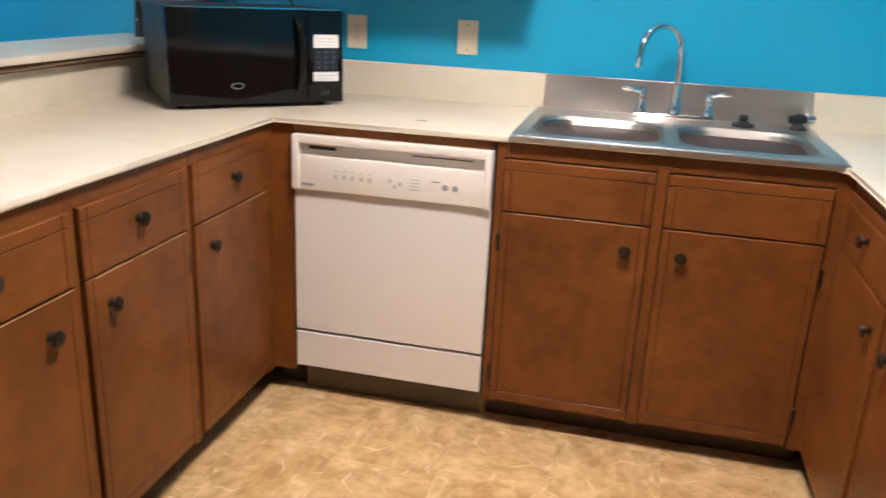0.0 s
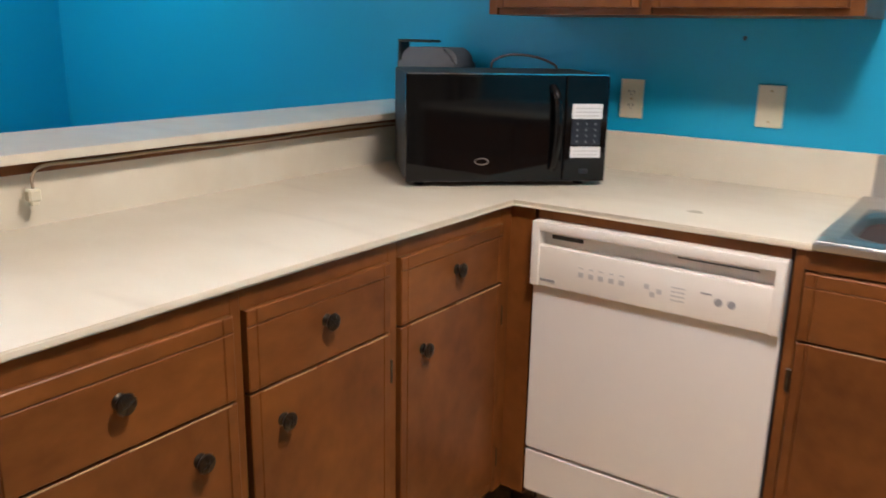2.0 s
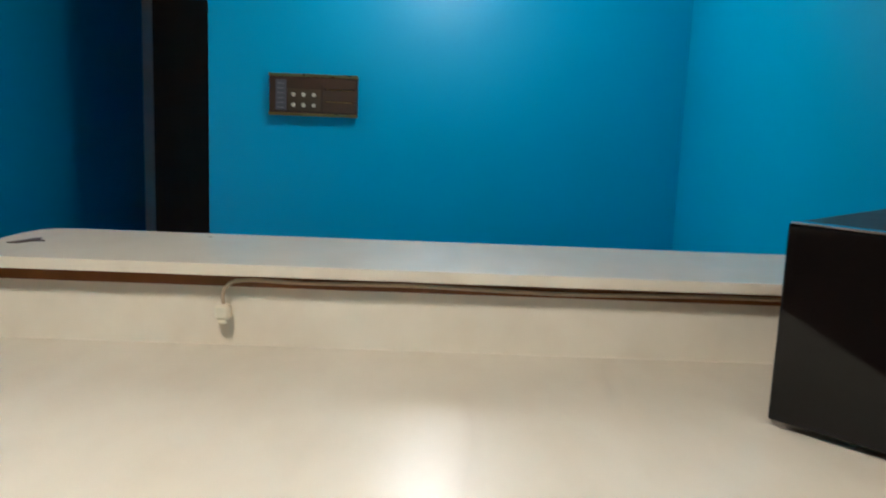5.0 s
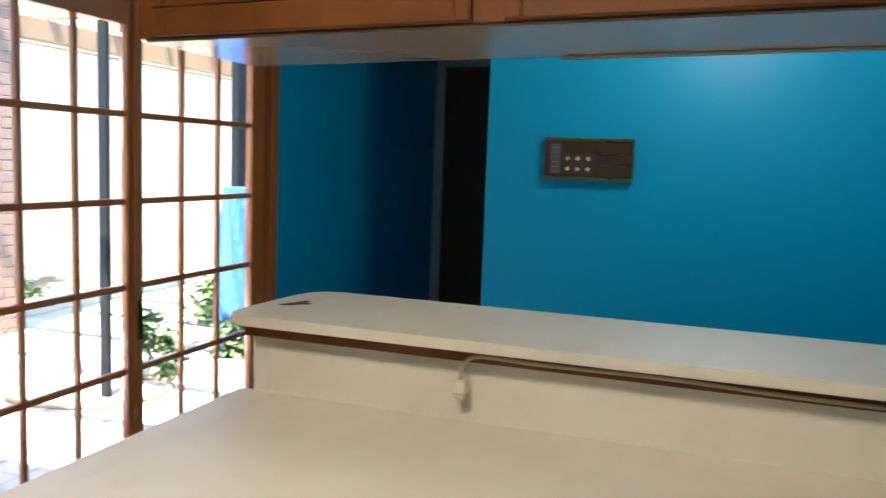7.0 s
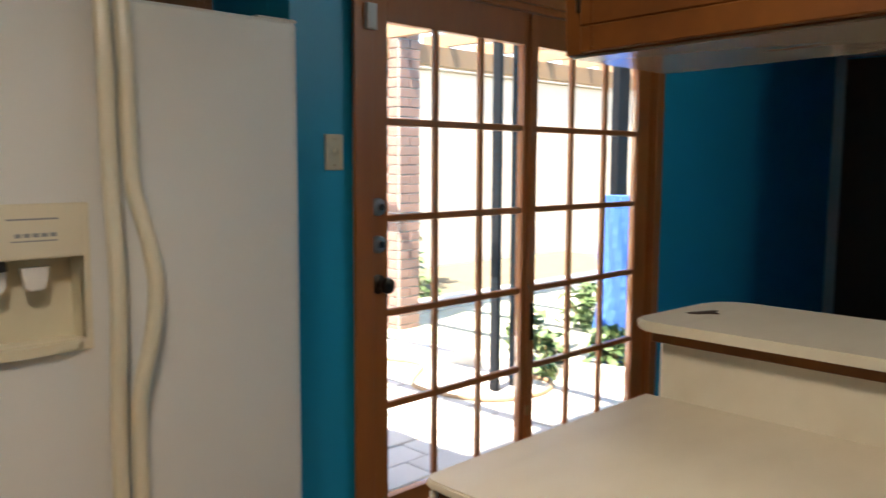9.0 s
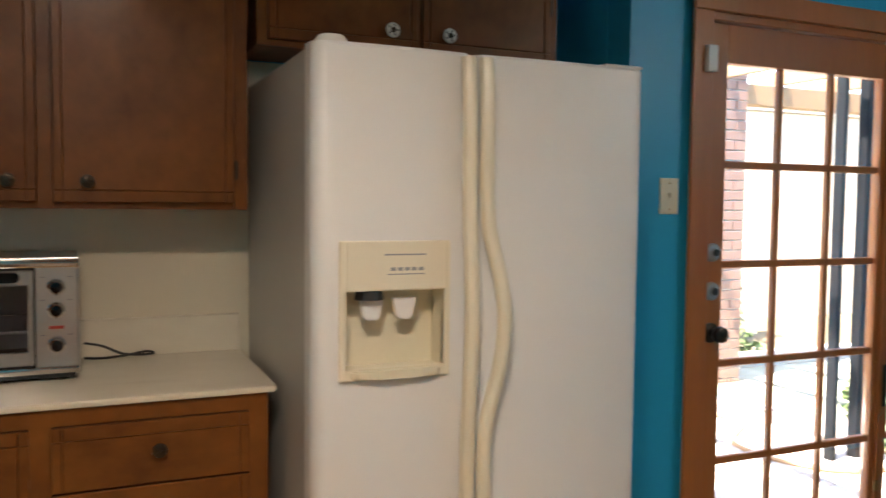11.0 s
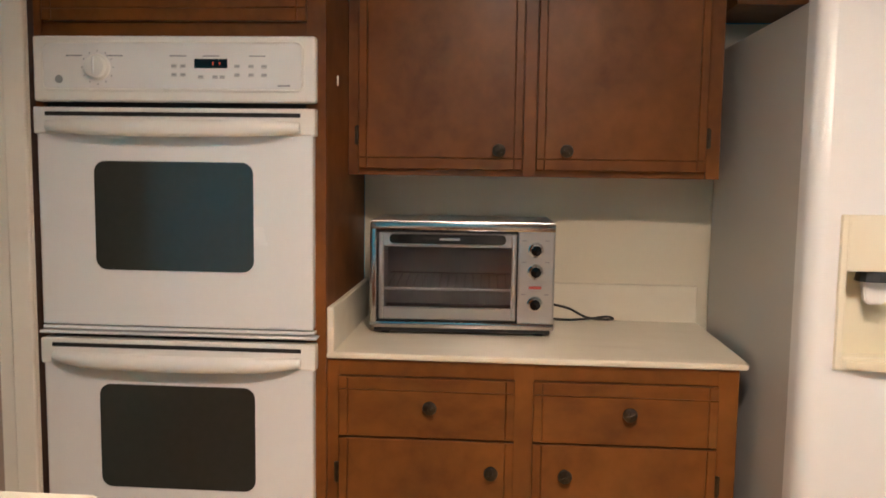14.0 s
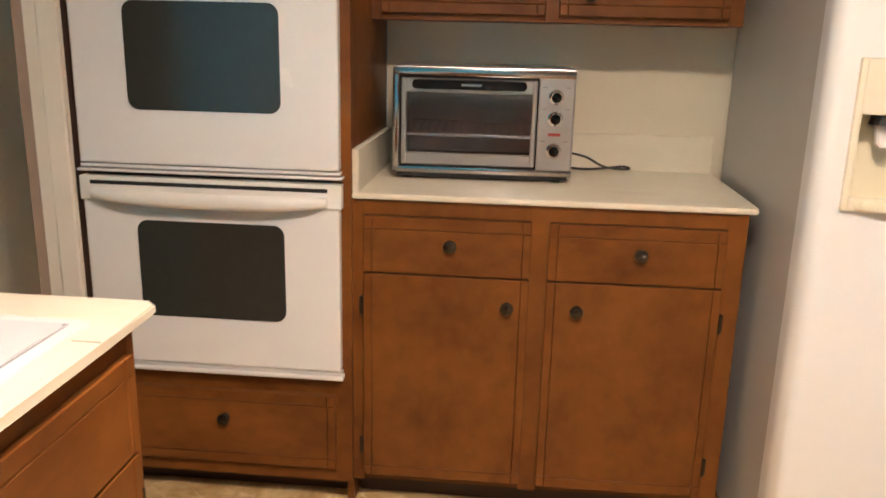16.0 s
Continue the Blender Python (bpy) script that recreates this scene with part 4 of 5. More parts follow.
part("badge", lathe([(0.010, 0), (0.009, 0.001), (0.001, 0.0012)], Matrix.Translation((0.066, -0.0295, 1.565)) @ R90, 16), print_grey, pan, "plain round grey badge")
part("print_line", box(0.600, 0.630, -0.0303, -0.028, 1.550, 1.554), print_grey, pan)


def oven_door(z0, z1, wz0, wz1):
    d = part("oven_door", box(0.006, OW - 0.006, -0.030, 0.003, z0, z1, 0.006, 2), enamel, ov)
    part("top_rail", box(0.0, OW, -0.033, 0.0, z1 - 0.062, z1 + 0.002, 0.004, 2), almond, d)
    part("vent_line", box(0.03, OW - 0.035, -0.0338, -0.030, z1 - 0.019, z1 - 0.009), gap_black, d)
    hb = bmesh.new()
    n, w0, w1 = 20, 0.035, OW - 0.035
    rings = []
    for i in range(n + 1):
        u = i / n
        bow = 1 - abs(2 * u - 1) ** 5
        x = w0 + (w1 - w0) * u
        yc, hz = -0.036 - 0.030 * bow, 0.012 + 0.008 * bow
        zc = z1 - 0.042 - 0.006 * (1 - (2 * u - 1) ** 2)
        rings.append([hb.verts.new((x, yc + 0.013 * math.cos(a), zc + hz * math.sin(a))) for a in [2 * math.pi * k / 12 for k in range(12)]])
    for p, q in zip(rings, rings[1:]):
        for k in range(12):
            hb.faces.new((p[k], p[(k + 1) % 12], q[(k + 1) % 12], q[k]))
    hb.faces.new(rings[0][::-1])
    hb.faces.new(rings[-1])
    part("handle", hb, almond, d, "bowed almond handle", True)
    for x in (0.048, OW - 0.048):
        part("handle_foot", box(x - 0.014, x + 0.014, -0.045, -0.031, z1 - 0.056, z1 - 0.030, 0.004, 2), almond, d)
    part("window", outline(round_rect(0.148, 0.540, wz0, wz1, 0.028, 6), -0.0325, -0.024, axis="y"), oven_glass, d, "dark rounded glass window")
    return d


oven_door(0.968, 1.497, 1.107, 1.371)
oven_door(0.425, 0.932, 0.560, 0.822)
part("middle_trim", boxes((-0.003, OW + 0.003, -0.034, 0.0, 0.946, 0.953, 0.002), (0.004, OW - 0.004, -0.026, 0.0, 0.957, 0.965, 0.001)), enamel, ov)
part("bottom_trim", boxes((0.0, OW, -0.030, 0.0, 0.398, 0.412, 0.003), (0.004, OW - 0.004, -0.022, 0.0, 0.415, 0.421)), enamel, ov)

# ---- refrigerator ----
fr = thing("refrigerator", pose(-0.008, -3.36, 0), "white side-by-side refrigerator with yellowed wavy handles", "refrigerator", world_built=True)
FX0, FX1, FS = -0.455, 0.426, 0.040
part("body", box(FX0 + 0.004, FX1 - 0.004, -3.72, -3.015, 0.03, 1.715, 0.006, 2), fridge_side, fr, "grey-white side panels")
part("kick_grille", box(FX0 + 0.01, FX1 - 0.01, -3.02, -2.99, 0.012, 0.095, 0.003), black_matt, fr)
for x in (FX0 + 0.06, FX1 - 0.06):
    for y in (-3.08, -3.66):
        part("foot", lathe([(0.018, 0), (0.018, 0.032)], Matrix.Translation((x, y, 0)), 10), black_matt, fr)


def fridge_door(x0, x1, outer, hole=None):
    """A door with a gently bowed face, its outer edge well rounded; hole: x0, x1, z0, z1 of an opening."""
    bm = bmesh.new()
    n = 24
    soft_edge = {outer + (1 if outer == x0 else -1) * 0.034 * (1 - math.cos(math.pi * i / 16)) for i in range(1, 9)}
    xs = sorted({x0 + (x1 - x0) * i / n for i in range(n + 1)} | soft_edge | ({hole[0], hole[1]} if hole else set()))
    zs = [0.105, 0.112] + ([hole[2], hole[3]] if hole else [0.6, 1.2]) + [1.712, 1.720]

    def face_y(x):
        e, o = min(x - x0, x1 - x), abs(x - outer)
        if o < 0.034:
            return -2.935 + 0.010 * (1 - ((x - (x0 + x1) / 2) / ((x1 - x0) / 2)) ** 2) - 0.034 + math.sqrt(max(0.034 ** 2 - (0.034 - o) ** 2, 0))
        return -2.935 + 0.010 * (1 - ((x - (x0 + x1) / 2) / ((x1 - x0) / 2)) ** 2) - (0.02 * (1 - e / 0.022) ** 2 if e < 0.022 else 0)
    g = [[bm.verts.new((x, face_y(x) - (0.006 if z in (zs[0], zs[-1]) else 0), z)) for x in xs] for z in zs]
    for i in range(len(zs) - 1):
        for k in range(len(xs) - 1):
            if hole and i == 2 and xs[k] >= hole[0] - 1e-6 and xs[k + 1] <= hole[1] + 1e-6:
                continue
            bm.faces.new((g[i][k], g[i][k + 1], g[i + 1][k + 1], g[i + 1][k]))
    rimv = g[0] + [r[-1] for r in g[1:]] + g[-1][-2::-1] + [r[0] for r in g[-2:0:-1]]
    back = [bm.verts.new((v.co.x, -3.008, v.co.z)) for v in rimv]
    for i in range(len(rimv)):
        bm.faces.new((rimv[i], back[i], back[(i + 1) % len(rimv)], rimv[(i + 1) % len(rimv)]))
    bm.faces.new(back)
    return bm


HOLE = (0.116, 0.354, 0.990, 1.170)
dl = part("freezer_door", fridge_door(FS + 0.003, FX1, FX1, HOLE), fridge_white, fr, "", True)
dr = part("fridge_door", fridge_door(FX0, FS - 0.003, FX0), fridge_white, fr, "", True)


def fridge_handle(door, base, bow):
    """A long wavy strip; bow: how far its middle swings away from the gap."""
    ctrl = [(base, -2.950, 1.705), (base, -2.960, 1.60), (base, -2.964, 1.40), (base + 0.006 * bow, -2.97, 1.30), (base + 0.028 * bow, -2.98, 1.20), (base + 0.040 * bow, -2.985, 1.10), (base + 0.031 * bow, -2.98, 0.99), (base + 0.008 * bow, -2.97, 0.88), (base, -2.964, 0.78), (base, -2.962, 0.5), (base, -2.95, 0.24)]
    ctrl = [(x, -5.86 - y, z) for x, y, z in ctrl]
    part("handle", tube(curve_pts(ctrl, 5), 0.0175, 10, 1.0), yellowed, door, "yellowed wavy plastic handle", True)


fridge_handle(dl, 0.066, 0.0)
fridge_handle(dr, 0.021, -1.0)
disp = part("dispenser_frame", boxes((0.102, 0.116, -2.944, -2.92, 0.968, 1.283, 0.004, 2), (0.354, 0.369, -2.944, -2.92, 0.968, 1.283, 0.004, 2), (0.114, 0.356, -2.946, -2.92, 1.170, 1.283, 0.004, 2), (0.114, 0.356, -2.944, -2.92, 0.968, 0.994, 0.004, 2)), yellowed, dl, "yellowed plastic dispenser surround")
part("dispenser_well", boxes((0.112, 0.358, -3.004, -3.0, 0.985, 1.175), (0.112, 0.116, -3.0, -2.93, 0.985, 1.175), (0.354, 0.358, -3.0, -2.93, 0.985, 1.175), (0.116, 0.354, -3.0, -2.93, 0.984, 0.9885), (0.116, 0.354, -3.0, -2.93, 1.171, 1.175)), ivory, disp)
part("drip_tray", outline([(0.118, -2.925), (0.352, -2.925), (0.33, -2.908), (0.28, -2.902), (0.19, -2.902), (0.14, -2.908)], 0.972, 0.992, 0.004), ivory, disp)
for x in (0.285, 0.205):
    part("paddle", outline([(x - 0.028, 1.150), (x + 0.028, 1.150), (x + 0.021, 1.108), (x + 0.012, 1.100), (x - 0.012, 1.100), (x - 0.021, 1.108)], -2.965, -2.945, 0.003, axis="y"), enamel, disp, "white dispenser paddle")
part("ice_chute", lathe([(0.034, 0), (0.030, 0.02), (0.015, 0.024)], Matrix.Translation((0.290, -2.955, 1.148)), 16), black_matt, disp)
part("print_line", box(0.165, 0.265, -2.922, -2.9193, 1.250, 1.2535), print_grey, disp)
for k in range(5):
    part("button_mark", box(0.170 + 0.017 * k, 0.182 + 0.017 * k, -2.922, -2.9192, 1.215, 1.223), print_grey, disp)
part("print_line", box(0.168, 0.258, -2.922, -2.9193, 1.206, 1.2085), print_grey, disp)
part("hinge_cover", box(FX0 + 0.004, FX0 + 0.12, -3.05, -2.945, 1.7205, 1.729, 0.003), almond, fr)
part("hinge_cap", lathe([(0.040, 1.7205), (0.038, 1.730), (0.028, 1.741), (0.010, 1.745), (0.002, 1.7455)], Matrix.Translation((FX1 - 0.055, -2.99, 0)), 18), almond, fr, "rounded white hinge cap", True)

# ---- toaster oven ----
to = thing("toaster_oven", pose(1.398, -3.435, 0.911, 0, 0, 181.5), "stainless countertop toaster oven with glass door", "toaster oven")
TWd, TH, TD = 0.502, 0.312, 0.295
shell = bmesh.new()
add_box(shell, 0, TWd, 0.012, 0.024, 0.016, 0.036, 0.003)
add_box(shell, 0, TWd, 0.012, TD, TH - 0.012, TH, 0.005, 2)
add_box(shell, 0, 0.012, 0.012, TD, 0.016, TH - 0.004, 0.004, 2)
add_box(shell, TWd - 0.012, TWd, 0.012, TD, 0.016, TH - 0.004, 0.004, 2)
add_box(shell, 0, TWd, 0.012, TD, 0.016, 0.028, 0.004, 2)
part("case", shell, steel, to, "brushed steel case")
part("back", box(0.006, TWd - 0.006, TD - 0.006, TD - 0.001, 0.02, TH - 0.008), black_matt, to)
part("front_frame", boxes((0.0, TWd, 0.0, 0.013, TH - 0.026, TH - 0.003, 0.005, 2), (0.0, TWd, 0.0, 0.013, 0.018, 0.036, 0.005, 2), (0.0, 0.018, 0.0, 0.013, 0.03, TH - 0.02, 0.005, 2)), material("polished_steel", (0.50, 0.48, 0.46), (0.40, 0.38, 0.36), 0.18, metal=1.0, scale=5, rvar=0.05), to, "polished front frame", True)
part("base_skirt", box(0.01, TWd - 0.01, 0.012, TD - 0.01, 0.006, 0.018, 0.002), black_matt, to)
for x in (0.04, TWd - 0.04):
    for y in (0.04, TD - 0.04):
        part("foot", lathe([(0.014, 0), (0.016, 0.008)], Matrix.Translation((x, y, 0)), 12), black_matt, to)
td = part("glass_door", boxes((0.024, 0.038, 0.0, 0.012, 0.042, 0.280, 0.003), (0.384, 0.398, 0.0, 0.012, 0.042, 0.280, 0.003), (0.036, 0.386, 0.0, 0.012, 0.042, 0.076, 0.003), (0.036, 0.386, 0.0, 0.012, 0.242, 0.280, 0.003)), steel, to, "steel-framed drop-down door")
part("glass", box(0.037, 0.385, 0.004, 0.008, 0.075, 0.243), toaster_glass, td, "clear oven glass")
part("handle", outline(round_rect(0.055, 0.368, 0.252, 0.277, 0.012), -0.022, 0.002, 0.004, axis="y"), black_gloss, td, "black oval handle", True)
part("handle_plate", box(0.19, 0.245, -0.0235, -0.021, 0.262, 0.268), chrome, td)
part("cavity", boxes((0.02, 0.395, TD - 0.03, TD - 0.02, 0.04, 0.28), (0.014, 0.02, 0.02, TD - 0.03, 0.04, 0.28), (0.395, 0.401, 0.02, TD - 0.03, 0.04, 0.28), (0.02, 0.395, 0.02, TD - 0.03, 0.036, 0.042), (0.02, 0.395, 0.02, TD - 0.03, 0.276, 0.282)), material("dull_aluminium", (0.42, 0.44, 0.44), (0.34, 0.36, 0.36), 0.5, metal=0.0, scale=8), to, "dull metal oven cavity")
# black ring added behind the door to paint its gaps dark
part("door_gasket", boxes((0.0185, 0.0365, 0.0085, 0.0125, 0.036, 0.287), (0.3855, 0.4035, 0.0085, 0.0125, 0.036, 0.287), (0.0365, 0.3855, 0.0085, 0.0125, 0.036, 0.0745), (0.0365, 0.3855, 0.0085, 0.0125, 0.2435, 0.287)), gap_black, to)
for x in (-0.0006, TWd - 0.0014):
    part("side_cover", box(x, x + 0.002, 0.03, TD - 0.002, 0.03, TH - 0.02), black_matt, to, "black side cover")
rack = part("rack", tube([(0.03, 0.035, 0.122), (0.39, 0.035, 0.122)], 0.004, 8), print_white, to, "wire shelf", True)
part("rack_wire", tube([(0.03, 0.24, 0.142), (0.39, 0.24, 0.142)], 0.0022, 6), chrome, rack)
for k in range(15):
    x = 0.045 + 0.0235 * k
    part("rack_wire", tube([(x, 0.034, 0.130), (x, 0.036, 0.124), (x, 0.24, 0.142)], 0.0016, 5), chrome, rack)
for z in (0.06, 0.255):
    part("heater_bar", tube([(0.03, 0.14, z), (0.39, 0.14, z)], 0.005, 8), grey_plastic, to)
ctl = part("control_panel", box(0.402, TWd - 0.004, 0.0, 0.012, 0.036, 0.288, 0.002), steel, to)
for z in (0.238, 0.180, 0.092):
    m = Matrix.Translation((0.449, 0.0, z)) @ R90
    k = part("knob", lathe([(0.021, 0), (0.021, 0.004), (0.018, 0.006), (0.017, 0.020), (0.015, 0.022)], m, 20), chrome, ctl, "round chrome-ringed knob", True)
    part("knob_cap", lathe([(0.014, 0.0215), (0.0135, 0.025), (0.002, 0.026)], m, 18), black_gloss, k)
    for x in (0.412, 0.474):
        part("print_line", box(x, x + 0.012, -0.0006, 0.001, z + 0.024, z + 0.0265), print_grey, ctl)
part("indicator", box(0.432, 0.466, -0.001, 0.002, 0.132, 0.140, 0.0005), print_red, ctl)
solid("power_cord", tube(curve_pts([(0.888, -3.62, 0.975), (0.84, -3.63, 0.962), (0.79, -3.655, 0.934), (0.74, -3.70, 0.920), (0.70, -3.722, 0.918), (0.72, -3.715, 0.926), (0.78, -3.69, 0.922), (0.84, -3.70, 0.916), (0.888, -3.71, 0.917)], 6), 0.0036, 8), black_matt, "black power cord folded behind the toaster oven", "cord")

# ---- cooktop ----
ck = thing("cooktop", pose(1.92, -1.55, 0.911), "white framed cooktop set in the worktop", "cooktop", world_built=True)
part("frame", outline(round_rect(1.617, 2.17, -2.186, -1.28, 0.012), 0.911, 0.918, 0.003), enamel, ck)
part("glass_top", outline(round_rect(1.642, 2.15, -2.160, -1.30, 0.01), 0.9185, 0.9215, 0.001), material("pale_cooktop_glass", (0.62, 0.62, 0.63), (0.58, 0.58, 0.59), 0.08, scale=3), ck, "pale glossy glass top")
part("groove_line", boxes((1.6385, 1.6415, -2.1635, -1.2975, 0.9175, 0.9195), (1.642, 2.15, -2.1635, -2.1605, 0.9175, 0.9195)), print_grey, ck)
for x, y, r in ((1.78, -1.95, 0.09), (2.03, -1.95, 0.075), (1.78, -1.48, 0.075), (2.03, -1.48, 0.09)):
    part("burner_ring", lathe([(r, 0.9214), (r, 0.9222), (r - 0.006, 0.9222), (r - 0.006, 0.9214)], Matrix.Translation((x, y, 0)), 32), print_grey, ck)

# ---- intercom ----
ic = thing("intercom", pose(-3.09, -1.75, 1.31, 0, 0, 90), "brown wall intercom panel with brass edges", "intercom")
brown_plastic = material("brown_woodgrain_plastic", (0.075, 0.040, 0.022), (0.05, 0.026, 0.014), 0.35, scale=6, stretch=(1, 4, 8))
IW, IH = 0.410, 0.193
part("body", box(-IW / 2, IW / 2, -0.045, -0.0005, 0, IH, 0.003), brown_plastic, ic)
for z0, z1 in ((0, 0.014), (IH - 0.014, IH)):
    part("brass_edge", box(-IW / 2 - 0.002, IW / 2 + 0.002, -0.050, -0.044, z0, z1, 0.002), brass, ic)
part("dial_scale", box(-0.175, -0.125, -0.048, -0.044, 0.025, 0.165, 0.001), grey_plastic, ic)
for k in range(6):
    part("scale_mark", box(-0.165, -0.135, -0.0488, -0.047, 0.035 + 0.022 * k, 0.038 + 0.022 * k), print_grey, ic)
part("button_plate", box(-0.118, 0.035, -0.048, -0.044, 0.025, 0.125, 0.001), material("bronze_plate", (0.14, 0.10, 0.06), (0.1, 0.07, 0.04), 0.4, metal=0.6), ic)
for x in (-0.092, -0.045, 0.003):
    for z in (0.05, 0.098):
        part("button", lathe([(0.010, 0), (0.009, 0.008), (0.002, 0.009)], Matrix.Translation((x, -0.047, z)) @ R90, 12), ivory, ic, "", True)
for z0, z1 in ((0.02, 0.066), (0.071, 0.122), (0.127, 0.175)):
    part("lid", box(0.045, 0.195, -0.049, -0.044, z0, z1, 0.002), brown_plastic, ic)
for z in (0.0685, 0.1245):
    part("lid_line", box(0.06, 0.18, -0.0495, -0.046, z - 0.0015, z + 0.0015), brass, ic)

# ---- outside ----
paving = material("pale_paving", (0.58, 0.54, 0.48), (0.42, 0.38, 0.32), 0.85, scale=4, fine=60, amount=0.8, bump=0.3)
earth = material("garden_earth", (0.16, 0.13, 0.08), (0.10, 0.09, 0.05), 0.95, scale=3, fine=40, amount=0.9, bump=0.5)
stucco = material("beige_stucco", (0.70, 0.60, 0.47), (0.64, 0.54, 0.41), 0.85, scale=2, fine=120, bump=0.4)
brick_mat = material("pinkish_brick", (0.30, 0.19, 0.15), (0.22, 0.13, 0.10), 0.85, scale=12, fine=90, amount=0.8, bump=0.4)
mortar = material("pale_mortar", (0.52, 0.49, 0.44), (0.46, 0.43, 0.38), 0.9, scale=20)
leaf_mat = material("garden_leaves", (0.12, 0.18, 0.06), (0.07, 0.12, 0.04), 0.55, scale=4, amount=0.9)
beam_wood = material("weathered_beam", (0.34, 0.22, 0.12), (0.24, 0.15, 0.08), 0.7, scale=4, stretch=(0.5, 4, 4), bump=0.2)
dark_metal = material("dark_painted_post", (0.008, 0.009, 0.011), (0.006, 0.007, 0.009), 0.7, scale=6, spec=0.2)
blue_cloth = material("blue_canvas", (0.05, 0.15, 0.46), (0.03, 0.10, 0.36), 0.7, scale=10, fine=120, bump=0.2)
setting("ground", boxes((-400, 400, -400, -3.5, -0.3, -0.09)), earth, "garden earth reaching into the distance", "ground")
patio = setting("pavement", boxes((-8, 0.8, -6.3, -3.44, -0.15, -0.05)), mortar, "pale paved patio outside the french doors", "pavement")
solid("raised_bed_kerb", boxes((-9, 1.5, -6.52, -6.32, -0.12, 0.12, 0.012)), paving, "pale concrete kerb of the garden bed", "kerb")
setting("garden_bed", boxes((-9, 1.5, -8.4, -6.52, -0.2, 0.05)), earth, "planted garden bed", "ground")
fence = thing("garden_wall", pose(-3, -8.6, -0.1), "tall beige rendered garden wall in sunlight", "wall", world_built=True)
part("wall", box(-14, 4, -8.72, -8.5, -0.1, 2.5, 0.01), stucco, fence)
part("coping", box(-14, 4, -8.78, -8.44, 2.5, 2.58, 0.01), paving, fence)
part("vent_grille", boxes(*[(-2.35, -2.05, -8.50, -8.485, 1.62 + 0.04 * k, 1.64 + 0.04 * k) for k in range(5)]), mortar, fence)
pier = thing("brick_pier", pose(-3.60, -6.05, -0.09), "pinkish brick pier beside the patio", "pillar", world_built=True)
part("core", box(-3.712, -3.488, -6.162, -5.938, -0.09, 2.5), mortar, pier)
part("post_cap", box(-3.75, -3.45, -6.20, -5.90, 2.5, 2.56, 0.006), paving, pier)
bme = bpy.data.meshes.new("brick")
bb = box(-0.105, 0.105, -0.009, 0.009, -0.033, 0.033, 0.003)
bb.to_mesh(bme)
bb.free()
bme.materials.append(brick_mat)
for row in range(34):
    z = -0.05 + 0.0752 * row
    for side in range(2):
        for off in ((-0.0545, 0.0545) if (row + side) % 2 else (0,)):
            b = new("brick", bme)
            b.parent = pier
            x, y = (-3.60 + off, -5.936) if side == 0 else (-3.486, -6.05 + off)
            b.matrix_basis = pose(x + 3.60, y + 6.05, z + 0.09, 0, 0, 0 if side == 0 else 90)
            b.scale = (1.0 if off == 0 else 0.475, 1, 1)
eave = thing("pergola", pose(-2, -5, 2.2), "open wooden pergola over the patio", "pergola", world_built=True)
part("beam", box(-9, 2, -6.15, -6.03, 2.16, 2.32, 0.006), beam_wood, eave)
part("ledger", box(-9, 2, -3.48, -3.435, 2.325, 2.46, 0.004), beam_wood, eave)
for k in range(17):
    x = -8.8 + 0.66 * k
    part("rafter", box(x, x + 0.045, -6.35, -3.482, 2.325, 2.44, 0.004), beam_wood, eave)
for x in (-8.4, -0.9, 1.6):
    part("post", box(x - 0.05, x + 0.05, -6.14, -6.04, -0.05, 2.158, 0.005), beam_wood, eave)
for x, h in ((-2.90, 0.018), (-3.09, 0.026), (-4.22, 0.07)):
    solid("patio_post", boxes((x - h, x + h, -4.43, -4.37, -0.05, 2.323, 0.004)), dark_metal, "dark painted patio post", "post", "patio posts")
cloth = bmesh.new()
rings = []
for i in range(15):
    z = -0.05 + 1.20 * i / 14
    rings.append([cloth.verts.new((-3.95 + (0.16 - 0.05 * i / 14) * (1 + 0.22 * math.sin(5 * a + 0.6 * i)) * math.cos(a), -4.20 + (0.16 - 0.05 * i / 14) * (1 + 0.22 * math.sin(5 * a + 0.6 * i)) * math.sin(a), z)) for a in [2 * math.pi * k / 30 for k in range(30)]])
for p, q in zip(rings, rings[1:]):
    for k in range(30):
        cloth.faces.new((p[k], p[(k + 1) % 30], q[(k + 1) % 30], q[k]))
cloth.faces.new(rings[-1])
cloth.faces.new(rings[0][::-1])
solid("folded_parasol", cloth, blue_cloth, "folded blue canvas parasol leaning on the patio", "parasol")
hose = solid("garden_hose", tube(curve_pts([(-2.3, -6.1, -0.025), (-2.85, -5.55, -0.025), (-2.98, -5.15, -0.025), (-2.6, -4.8, -0.025), (-2.68, -4.3, -0.025), (-3.02, -4.14, -0.025), (-3.3, -4.3, -0.025), (-3.2, -4.7, -0.025)], 10), 0.014, 8), beam_wood, "pale garden hose lying on the paving", "hose")


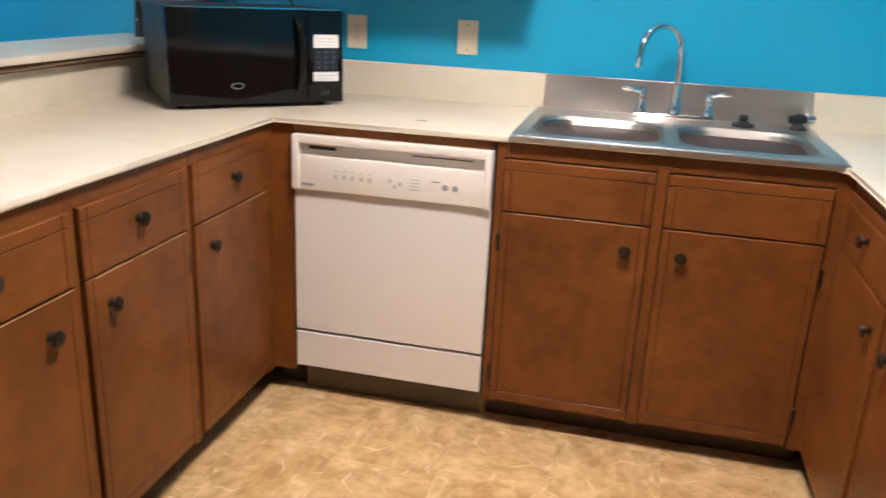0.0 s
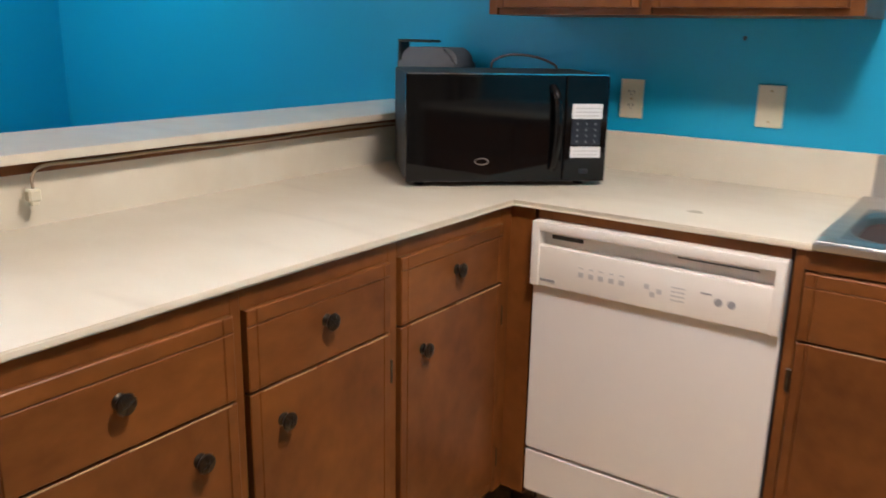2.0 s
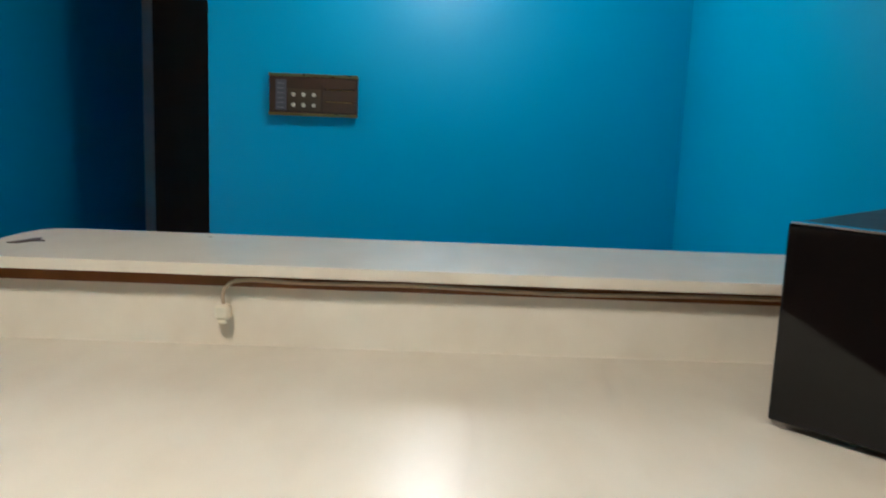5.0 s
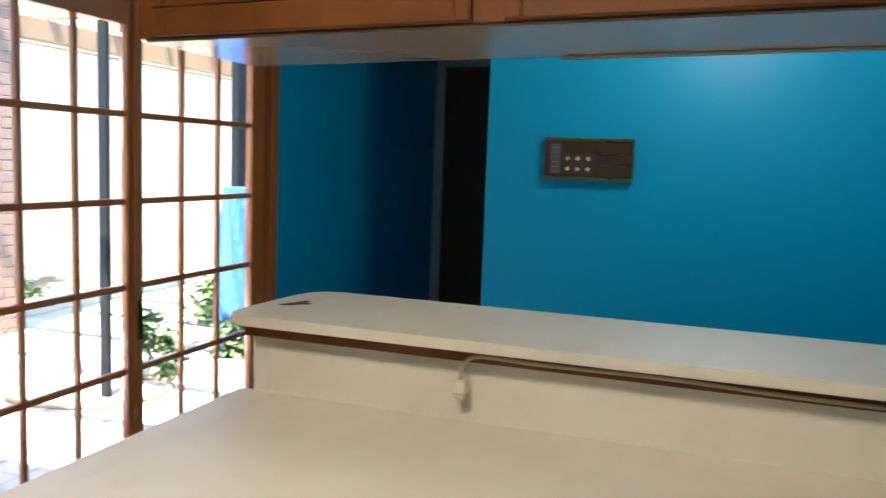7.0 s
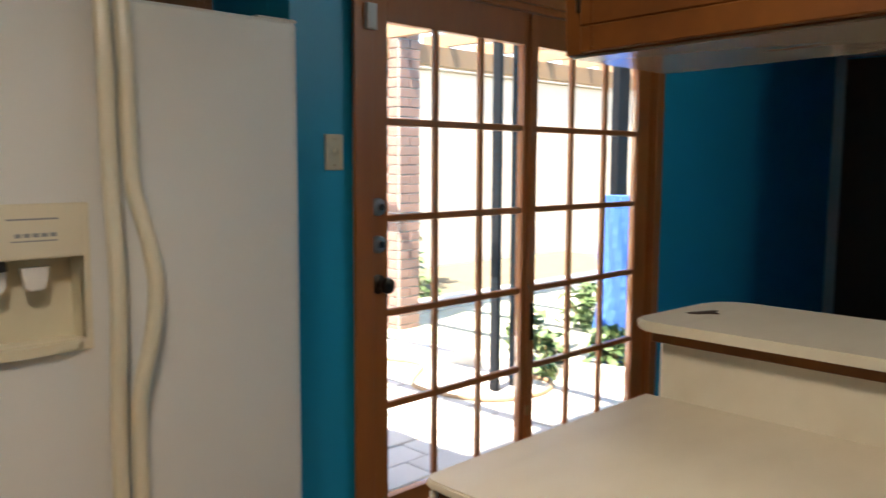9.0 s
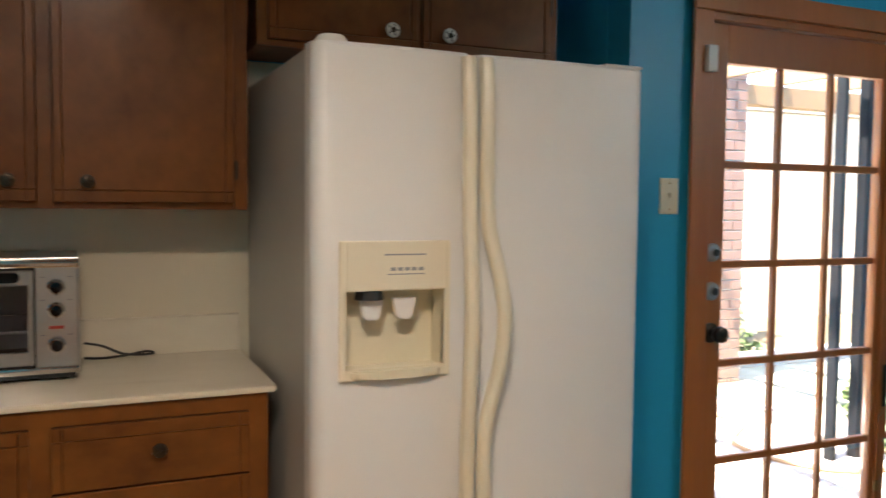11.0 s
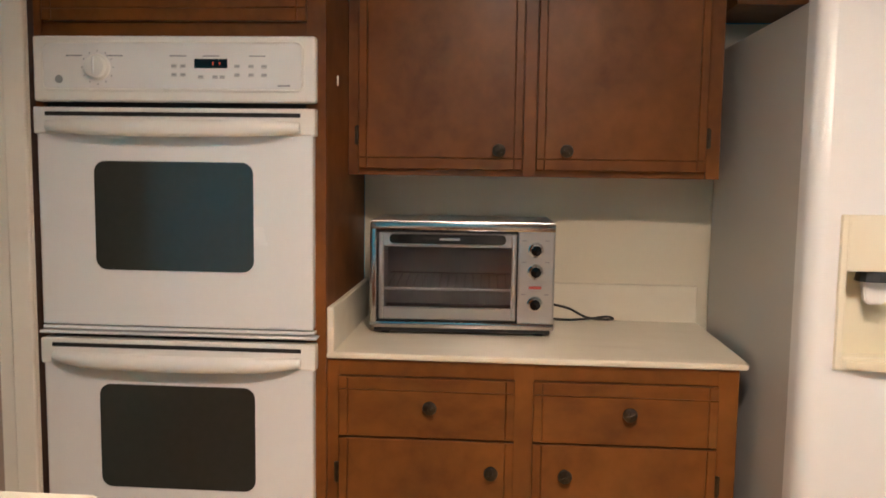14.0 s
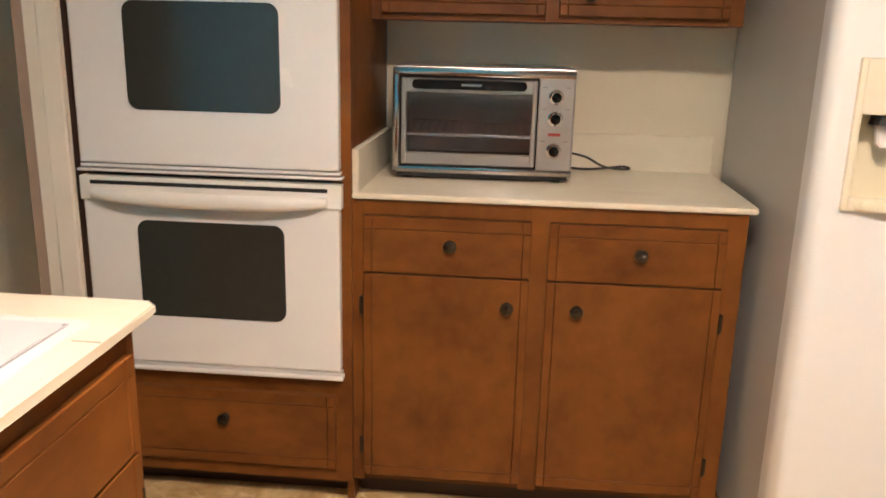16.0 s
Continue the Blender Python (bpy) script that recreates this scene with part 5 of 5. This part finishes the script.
def shrub(x, y, z, w, h, n, seed):
    """A shrub: stems and many single leaves with gaps between."""
    rnd = random.Random(seed)
    t = thing("shrub", pose(x, y, z), "leafy green shrub in the garden bed", "shrub", "garden shrubs")
    bm = bmesh.new()
    stems = bmesh.new()
    for k in range(7):
        a = rnd.uniform(0, 6.28)
        tip = (0.6 * w * math.cos(a) * rnd.random(), 0.6 * w * math.sin(a) * rnd.random(), h * rnd.uniform(0.6, 1))
        add_tube(stems, [(0, 0, 0), (tip[0] * 0.3, tip[1] * 0.3, tip[2] * 0.5), tip], [0.012, 0.008, 0.003], 5)
    for k in range(n):
        a, r, u = rnd.uniform(0, 6.28), math.sqrt(rnd.random()), rnd.random()
        rr = w * r * (0.55 + 0.45 * math.sin(3 * a + seed)) * (1 - 0.5 * u)
        c = Vector((rr * math.cos(a), rr * math.sin(a), h * (0.08 + 0.92 * u)))
        m = Matrix.Translation(c) @ Euler((rnd.uniform(-1, 1), rnd.uniform(-1, 1), rnd.uniform(0, 6.28))).to_matrix().to_4x4()
        s = rnd.uniform(0.03, 0.065)
        v = [bm.verts.new(m @ Vector(p)) for p in ((0, -s, 0), (s * 0.42, -s * 0.2, s * 0.12), (s * 0.3, s * 0.5, 0.05 * s), (0, s, -s * 0.1), (-s * 0.3, s * 0.5, 0.05 * s), (-s * 0.42, -s * 0.2, s * 0.12))]
        bm.faces.new(v)
    part("stems", stems, beam_wood, t)
    tagged(part("leaves", bm, leaf_mat, t), kind="stuff")
    return t


for i, (x, y, w, h, n) in enumerate(((-4.60, -7.3, 0.45, 2.3, 1300), (-3.78, -4.12, 0.26, 0.34, 260), (-4.65, -4.95, 0.34, 0.45, 320), (-3.42, -4.4, 0.22, 0.32, 240), (-3.75, -4.85, 0.28, 0.34, 280), (-4.4, -6.75, 0.35, 0.25, 260), (-3.1, -6.8, 0.35, 0.22, 260))):
    shrub(x, y, 0.04 if y < -6.5 else -0.06, w, h, n, i + 3)

# low raised bed beside the patio
kerb_face = [(-2.78, -6.30), (-3.10, -5.37), (-3.51, -4.18), (-3.60, -3.92)]
solid("bed_kerb", outline(kerb_face + [(x - 0.14, y - 0.03) for x, y in kerb_face[::-1]], -0.06, 0.045, 0.006), paving, "low pale concrete kerb round a raised bed", "kerb")
setting("raised_bed", outline([(x - 0.145, y - 0.032) for x, y in kerb_face] + [(-6.2, -3.95), (-6.2, -6.31)], -0.06, 0.025, 0.003), material("pale_gravel", (0.40, 0.39, 0.31), (0.24, 0.26, 0.17), 0.9, scale=6, fine=60, amount=1.2, bump=0.6), "raised bed of pale gravel and grass", "ground")

# patio slabs
slab = bpy.data.meshes.new("paving_stone")
sb = box(-0.145, 0.145, -0.095, 0.095, -0.02, 0.012, 0.006)
sb.to_mesh(slab)
sb.free()
slab.materials.append(paving)
rnd = random.Random(5)
count = 0
for r in range(13):
    for k in range(17):
        x, y = -5.6 + 0.30 * k + (0.15 if r % 2 else 0), -3.60 - 0.20 * r
        if count >= 290:
            continue
        b = new("paving_stone", slab)
        b.parent = patio
        b.matrix_basis = pose(x, y, -0.047 + rnd.uniform(-0.003, 0.003), 0, 0, rnd.uniform(-0.8, 0.8))
        count += 1

# kitchen floor tiles
tile = bpy.data.meshes.new("floor_tile")
sb = box(-0.1518, 0.1518, -0.1518, 0.1518, -0.004, 0.0, 0.0003)
sb.to_mesh(tile)
sb.free()
tile.materials.append(tile_mat)
for i in range(9):
    for k in range(12):
        x, y = -0.46 + 0.305 * i, -0.17 - 0.305 * k
        b = new("floor_tile", tile)
        b.parent = floor_bed
        b.matrix_basis = pose(x, y, 0.0, 0, 0, 90 * ((i * 3 + k * 7) % 4))
